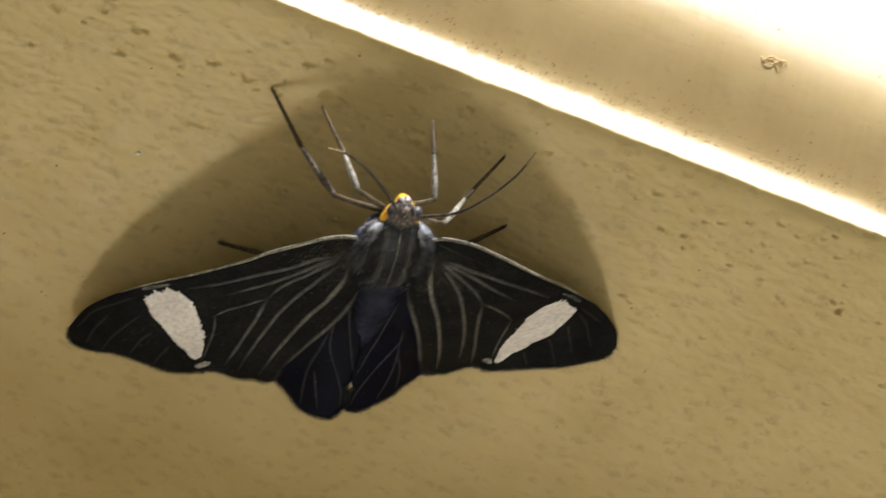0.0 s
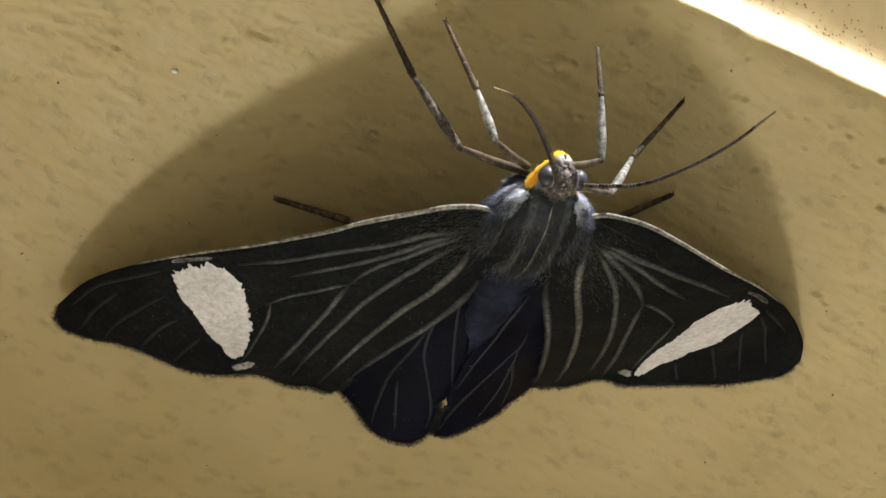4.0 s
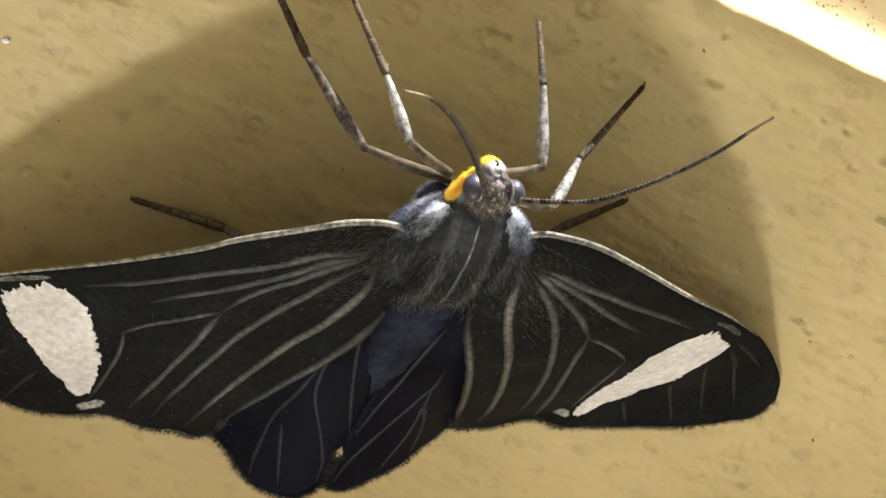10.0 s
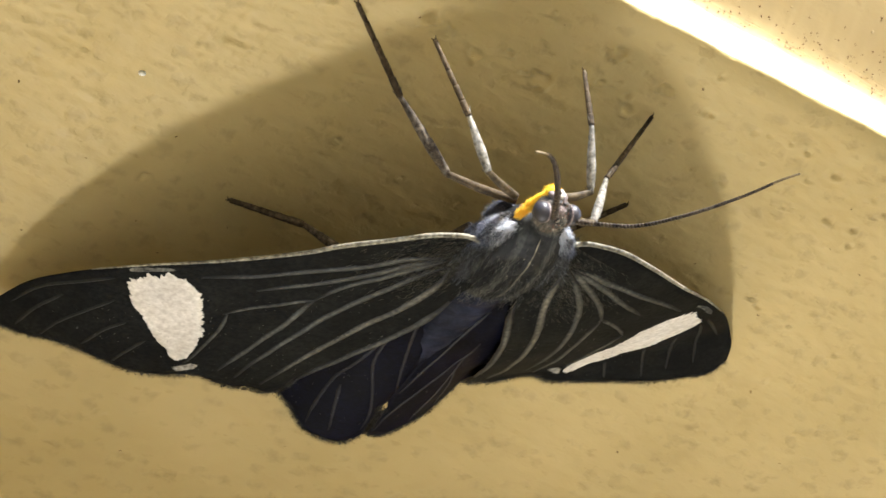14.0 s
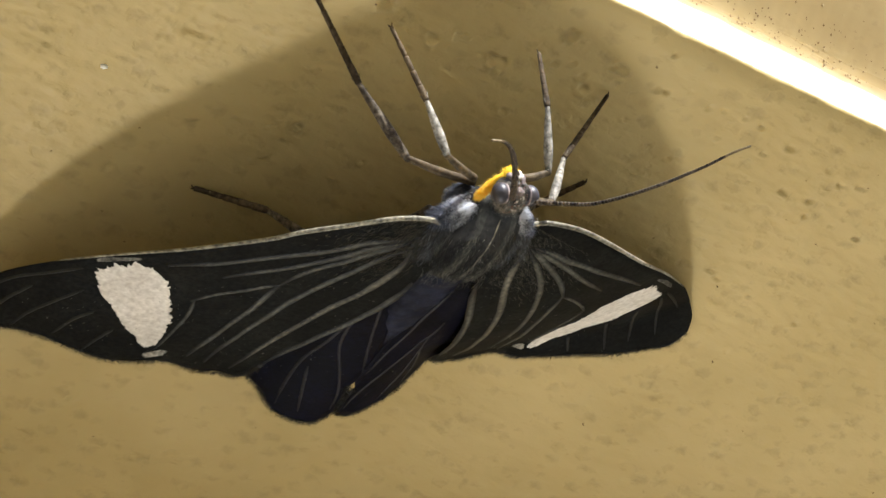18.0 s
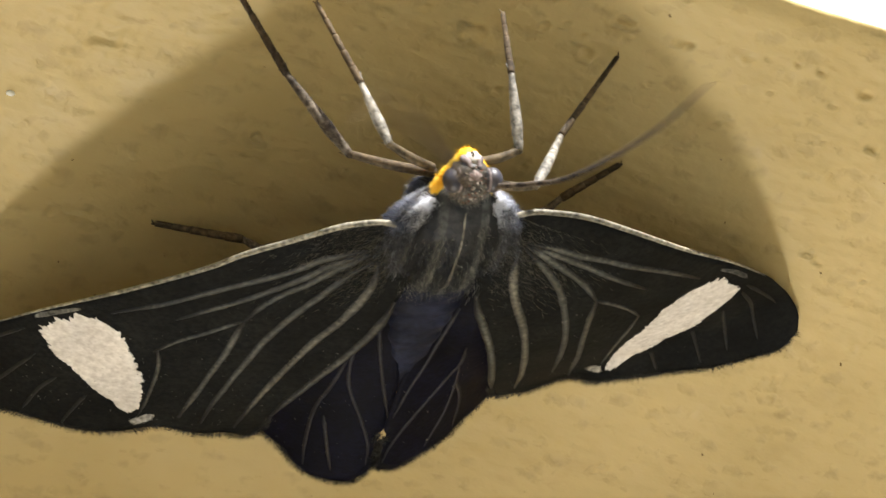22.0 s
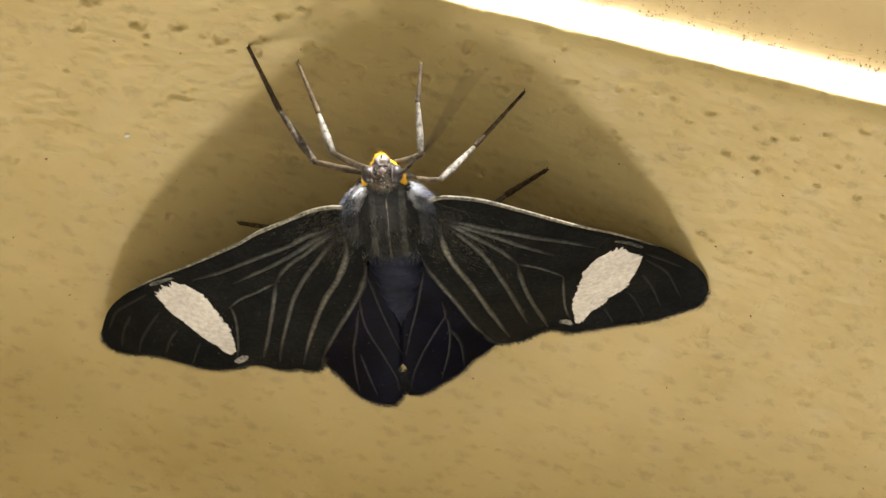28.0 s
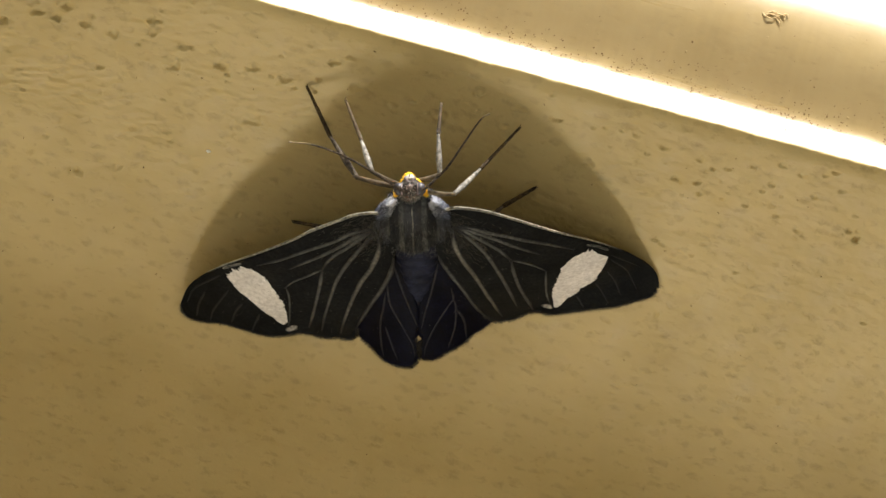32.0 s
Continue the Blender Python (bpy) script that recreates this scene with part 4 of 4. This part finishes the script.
def on_tegula(s):
    def spot(r):
        t = r.random()
        u = r.gauss(0, 0.35)
        return mm(s * (2.75 + 0.5 * t + u), 3.4 - 5.6 * t + r.gauss(0, 0.3), 1.45 - 0.3 * t * t - 0.5 * max(0.0, u) + r.uniform(-0.2, 0.12)), Vector((s * 0.25, -0.95, 0.2))
    return spot


def on_collar(s):
    def spot(r):
        t = r.random()
        d = Vector((r.gauss(0, 1), r.gauss(0, 1), r.gauss(0, 1))).normalized() * 0.00021 * (0.8 + 0.4 * t) * (1.15 - 0.5 * max(0.0, t - 0.7) / 0.3)
        return mm(-0.15 + s * (0.75 + 0.95 * t ** 0.8), 6.4 - 1.7 * t, 0.3 + 0.45 * t) + d, Vector((s * 0.4, -0.7, 0.2)) + d * 900
    return spot


def on_head(r):
    d = Vector((r.gauss(0, 1), r.gauss(0, 1), abs(r.gauss(0, 1)))).normalized()
    return mm(-0.2, 6.1, 1.4) + d * 0.0013, d + Vector((0, -0.4, 0))


def on_tuft(r):
    d = Vector((r.gauss(0, 1), r.gauss(0, 1), r.gauss(0, 1))).normalized()
    return mm(-0.3, 6.95, 0.45) + d * 0.0006, d + Vector((0, 0.4, 0.2))


def on_rump(r):
    return mm(r.uniform(-2.6, 2.6), r.uniform(-4.2, -2.6), r.uniform(0.9, 1.9)), Vector((r.uniform(-0.3, 0.3), -1, 0.15))


hair_part("thorax_fur", on_thorax(True), 9000, 0.00058, 0.000013, fur_grey, moth, 21, "fine grey fur of the thorax", 0.3)
hair_part("thorax_dark_fur", on_thorax(False), 9000, 0.0005, 0.000012, fur_dark, moth, 22, "fine black fur of the thorax", 0.25)
for s in (-1, 1):
    hair_part("shoulder_fur", on_flank(s, True), 4200, 0.00042, 0.000010, fur_pale, moth, 23 + s, "blue-white fur beside the collar", 0.3)
    hair_part("patch_fur", on_patch(s), 2200, 0.00038, 0.000014, fur_glare, moth, 57 + s, "white fur of the shoulder patch, whitened for sun glare", 0.45)
    hair_part("outer_shoulder_fur", on_flank(s, False), 3400, 0.00042, 0.000010, fur_blue, moth, 27 + s, "blue-grey fur out to the wing root", 0.3)
    hair_part("tegula_fur", on_tegula(s), 2300, 0.00062, 0.000012, fur_mid, moth, 53 + s, "grey fur running back over the wing root", 0.25)
    hair_part("collar_fur", on_collar(s), 2600, 0.00034, 0.000017, fur_orange, moth, 33 + s, "orange collar fur", 0.5)


def on_mantle(s):
    """From the shoulder back over the wing root and the side of the thorax."""
    shoulder = on_flank(s)

    def spot(r):
        root, way = shoulder(r)
        back = abs(r.gauss(0, 0.9)) * MM + 0.35 * MM
        return root + Vector((s * back * 0.15, -back, back * 0.25)), Vector((s * 0.35, -0.8, 0.3)) + way * 0.25
    return spot


def on_margin(outline, height, first):
    """Along the free edge of a wing, pointing outwards; outline in mm."""
    P = spline([(p, a, 0) for p, a in outline], 160)

    def spot(r):
        i = r.randrange(int(first * 158), 158)
        q = P[i].lerp(P[i + 1], r.random())
        t = (P[i + 1] - P[i]).normalized()
        out = Vector((-t.y, t.x, 0))
        out = out if out.y < 0 else -out
        inner = q - out * r.uniform(0.0, 0.25)
        return mm(inner.x, inner.y, height(inner.x, inner.y) + 0.03), out + t * r.gauss(0, 0.3)
    return spot


for s in (-1, 1):
    hair_part("mantle_fur", on_mantle(s), 2400, 0.00050, 0.000012, fur_mid, moth, 83 + s, "grey fur between shoulder and thorax", 0.3)
for W in (LEFT, RIGHT):
    hair_part("forewing_fringe", on_margin(W["trail"], fore_height, 0.42), 2600, 0.0005, 0.000016, fur_fringe, moth, 87, "short dark fringe of the forewing margin", 0.2)
for W in (HIND_L, HIND_R):
    hair_part("hindwing_fringe", on_margin(W["trail"], hind_height, 0.55), 1600, 0.0005, 0.000016, fur_fringe, moth, 88, "short dark fringe of the hindwing margin", 0.2)
for s in (-1, 1):
    def on_pleuron(r, s=s):
        d = Vector((r.gauss(0, 1), r.gauss(0, 1), r.gauss(0, 1))).normalized()
        return mm(s * 1.5, 2.3, -1.0) + Vector((d.x * 0.0012, d.y * 0.0013, d.z * 0.0009)), Vector((s * 0.6, -0.3, 0.0)) + d * 0.3
    hair_part("pleuron_fur", on_pleuron, 2200, 0.0004, 0.000010, fur_mid, moth, 63 + s, "short blue-grey fur of the flank", 0.3)
def on_root(s):
    """Over the forewing's root, lying outwards."""
    def spot(r):
        p, a = 3.2 + abs(r.gauss(0, 2.6)), r.gauss(-0.6, 1.9)
        a = min(a - 0.42 * (p - 3.2), 2.6 - 0.45 * (p - 3.2))
        return mm(s * p, a, fore_height(s * p, a) + 0.06), Vector((s * 1.0, -0.75, 0.12))
    return spot


for s in (-1, 1):
    hair_part("wing_root_fur", on_root(s), 2400, 0.00045, 0.000011, fur_olive, moth, 73 + s, "olive-brown fuzz over the wing root", 0.16)
hair_part("head_fur", on_head, 1400, 0.0004, 0.000010, fur_grey, moth, 41, "short grey head scales", 0.4)
hair_part("palp_fur", on_tuft, 700, 0.00028, 0.00002, fur_orange, moth, 42, "orange palp bristles", 0.4)
hair_part("rump_fur", on_rump, 420, 0.0006, 0.000010, fur_grey, moth, 43, "grey fur over the abdomen's base", 0.2)

# ---- small things on the parapet ----


def crumb(name, x, y, z, size, mat, label, category, group=""):
    bm = bmesh.new()
    bmesh.ops.create_icosphere(bm, subdivisions=2, radius=1)
    for v in bm.verts:
        v.co = Vector((v.co.x * size, v.co.y * size * 0.8, v.co.z * size * 0.7)) * MM * (1 + 0.35 * noise.noise(v.co * 2 + Vector((x, y, z))))
    ob = link(name, bm, mat)
    ob.location = (x * MM, y * MM, Z0 + z * MM)
    return tagged(ob, label, category, group)


crumb("paint_speck", -26.5, -0.05, -21.5, 0.26, glint, "tiny pale grain stuck on the parapet face", "speck")


# dust grains caught on the wings
def grains(name, count, size, place, mat, parent, seed, label):
    r = random.Random(seed)
    verts, faces = [], []
    for _ in range(count):
        c = place(r)
        s = size * r.uniform(0.4, 1.3)
        k = len(verts)
        axes = [Vector((r.gauss(0, 1), r.gauss(0, 1), r.gauss(0, 1))).normalized() * s * r.uniform(0.5, 1.4) for _ in range(3)]
        verts += [c + axes[0], c - axes[0], c + axes[1], c - axes[1], c + axes[2], c - axes[2]]
        faces += [(k, k + 2, k + 4), (k + 2, k + 1, k + 4), (k + 1, k + 3, k + 4), (k + 3, k, k + 4), (k + 2, k, k + 5), (k + 1, k + 2, k + 5), (k + 3, k + 1, k + 5), (k, k + 3, k + 5)]
    me = bpy.data.meshes.new(name)
    me.from_pydata(verts, [], faces)
    me.materials.append(mat)
    ob = new(name, me)
    ob.parent = parent
    return tagged(ob, label, "" if parent else "dust", kind="stuff")


def on_wings(r):
    while True:
        p, a = r.uniform(-27, 27), r.uniform(-24, 1)
        if abs(p) > 4 and -0.95 * abs(p) + 4 > a > -24 + 0.12 * abs(p):
            return mm(p, a, fore_height(p, a) + 0.14)


def on_vertex(r):
    while True:
        d = Vector((r.gauss(0, 1), r.gauss(0, 1), r.gauss(0.6, 1))).normalized()
        if d.z > 0.1:
            return mm(-0.2 + d.x * 1.28, 6.15 + d.y * 1.38, 1.42 + d.z * 1.28)


grains("pale_flakes", 130, 0.00009, on_vertex, face_pale, moth, 17, "cream scale flakes of the head")
grains("brown_flakes", 110, 0.00009, on_vertex, face_brown, moth, 18, "rust-brown scale flakes of the head")
def on_back(r):
    d = Vector((r.uniform(-0.9, 0.9), r.uniform(-0.9, 0.8), 0))
    return mm(d.x * 3.0, d.y * 4.4 + 0.4, 2.36 * math.sqrt(max(0.0, 1 - min(0.98, d.length_squared))) + 0.35)


def on_tail(r):
    p, a = r.uniform(-6, 6), r.uniform(-23.5, -15)
    return mm(p, a, hind_height(p, a) + 0.12)


# Bright glints of the thorax are drawn as white grains.
grains("back_flecks", 90, 0.00004, on_back, glint, moth, 19, "pale loose scales on the thorax, white for its glints")
grains("tail_flecks", 60, 0.000035, on_tail, dust_mat, moth, 20, "pale dust flecks on the hindwings")
grains("wing_dust", 480, 0.000034, on_wings, dust_mat, moth, 8, "pale dust grains on the wings")


def cap_height(y):
    for (y0, h0), (y1, h1) in zip(CAP[2:], CAP[3:]):
        if y0 <= y <= y1:
            return h0 + (h1 - h0) * (y - y0) / (y1 - y0)
    return 0.0


def specks(name, count, size, place, mat, seed, label):
    """Thin round flakes of dirt lying on the sill. place(rng) gives x and y in mm."""
    r = random.Random(seed)
    verts, faces = [], []
    for _ in range(count):
        x, y = place(r)
        tilt = (cap_height(y + 0.2) - cap_height(y - 0.2)) / 0.4
        along = Vector((0, 1, tilt)).normalized()
        up = Vector((0, -tilt, 1)).normalized()
        c = Vector((x * MM, y * MM, Z0 + (cap_height(y) + 0.03) * MM))
        s = size * r.uniform(0.35, 1.0) ** 1.5
        k, n = len(verts), 7
        for j in range(n):
            q = 2 * math.pi * j / n
            verts.append(c + (Vector((1, 0, 0)) * math.cos(q) + along * math.sin(q)) * s * r.uniform(0.7, 1.25))
        verts.append(c + up * s * 0.25)
        faces += [(k + j, k + (j + 1) % n, k + n) for j in range(n)]
    me = bpy.data.meshes.new(name)
    me.from_pydata(verts, [], faces)
    me.materials.append(mat)
    return tagged(new(name, me), label, "dust", kind="stuff")


def along_cove(r):
    y = 5.5 + abs(r.gauss(0, 1.1)) if r.random() < 0.9 else r.uniform(3.5, 6.5)
    clump = r.gauss(0, 4) + r.choice((-30, -8, 6, 20, 25, 38, 52))
    return (clump if r.random() < 0.45 else r.uniform(-60, 70)), y


def on_cove(r):
    return r.uniform(-60, 70), r.uniform(1.2, 20)


def on_face(r):
    x, z = r.uniform(-60, 65), -r.uniform(1.5, 60)
    return Vector((x * MM, -(relief(x, z) + 0.05) * MM, Z0 + z * MM))


specks("dirt_line", 950, 0.00011, along_cove, dirt, 12, "dark round dirt specks along the foot of the cove")
specks("grit", 50, 0.00014, on_cove, dirt, 13, "scattered dark dirt specks on the painted sill")
specks("paint_crumbs", 40, 0.00018, lambda r: (r.uniform(-60, 70), 6.5 + r.random() ** 2 * 12), gloss_ochre, 15, "small paint blisters on the cove")
grains("wall_grit", 120, 0.00010, on_face, dirt, None, 14, "tiny dark grit stuck to the wall")


def chaff(x, y):
    """A curled wisp of plant chaff lying on the cove."""
    root = new("chaff_wisp")
    root.location = (x * MM, y * MM, Z0 + (cap_height(y) + 0.12) * MM)
    tagged(root, "curled wisp of brown plant chaff on the painted cove", "debris")
    for pts in ([(-1.3, -0.2, 0), (-0.4, 0.2, 0.3), (0.4, 0.0, 0.2), (0.9, -0.5, 0)], [(-0.6, 0.3, 0.2), (0.2, 0.5, 0.6), (1.1, 0.3, 0.5), (1.0, -0.4, 0.1)], [(0.2, -0.2, 0.1), (0.6, -0.7, -0.2), (0.8, -1.2, -0.5)], [(-0.9, 0.1, 0.1), (-0.5, 0.6, 0.5), (0.3, 0.7, 0.8)], [(-1.4, 0.3, 0.1), (-1.0, -0.4, 0.2), (-0.2, -0.5, 0.1), (0.3, 0.2, 0.5)], [(0.5, 0.4, 0.2), (1.2, 0.8, 0.6), (1.5, 0.2, 0.3)]):
        part("strand", tube([Vector((q[0], q[1] * 0.6, q[1] * 0.25 + q[2] * 0.35)) * MM * 1.05 for q in pts], [0.00004, 0.00008, 0.00003], 6, 14), straw, root)
    return root


chaff(32.8, 13.0)


# ---- what moves ----
def sway(thing, base, seed, late, tip, roll):
    """The antenna trembles about its root, fast and wide between 21.4 and 30.6 s, and ends turned over by late and roll."""
    r = random.Random(seed)
    rows = []
    for k in range(961):
        s = k / 30
        fast = 21.4 < s < 30.6
        if not fast and k % 6:
            continue
        gone = max(0.0, min(1.0, (s - 22) / 5))
        low = pose(0, 0, 0, late[0] * gone, late[1] * gone, late[2] * gone) @ Matrix.Rotation(radians(roll * gone), 4, tip - base)
        if fast:
            wide = (9.0 if s < 23.5 else 13.0) * r.uniform(0.8, 1.1) * (k % 2) * (1 if k % 4 == 1 else -1)
            turn = pose(0, 0, 0, 0.7 * wide, 0.3 * wide, wide) @ low
        else:
            turn = pose(0, 0, 0, r.uniform(-0.8, 0.8), r.uniform(-0.8, 0.8), r.uniform(-0.8, 0.8)) @ low
        rows.append((s, Matrix.Translation(base) @ turn @ Matrix.Translation(-base)))
    walk(thing, rows)


def motions():
    walk(cam, PATH, EXPOSURES)
    sway(ANT_R, mm(0.95, 6.75, 2.4), 61, (-5.6, 6.2, 1.4), mm(8.8, 21.2, 7.9), 60)
    sway(ANT_L, mm(-0.8, 6.9, 2.5), 62, (-1.5, -3.2, 4.0), mm(-11.2, 21.1, 9.3), 0)


motions()
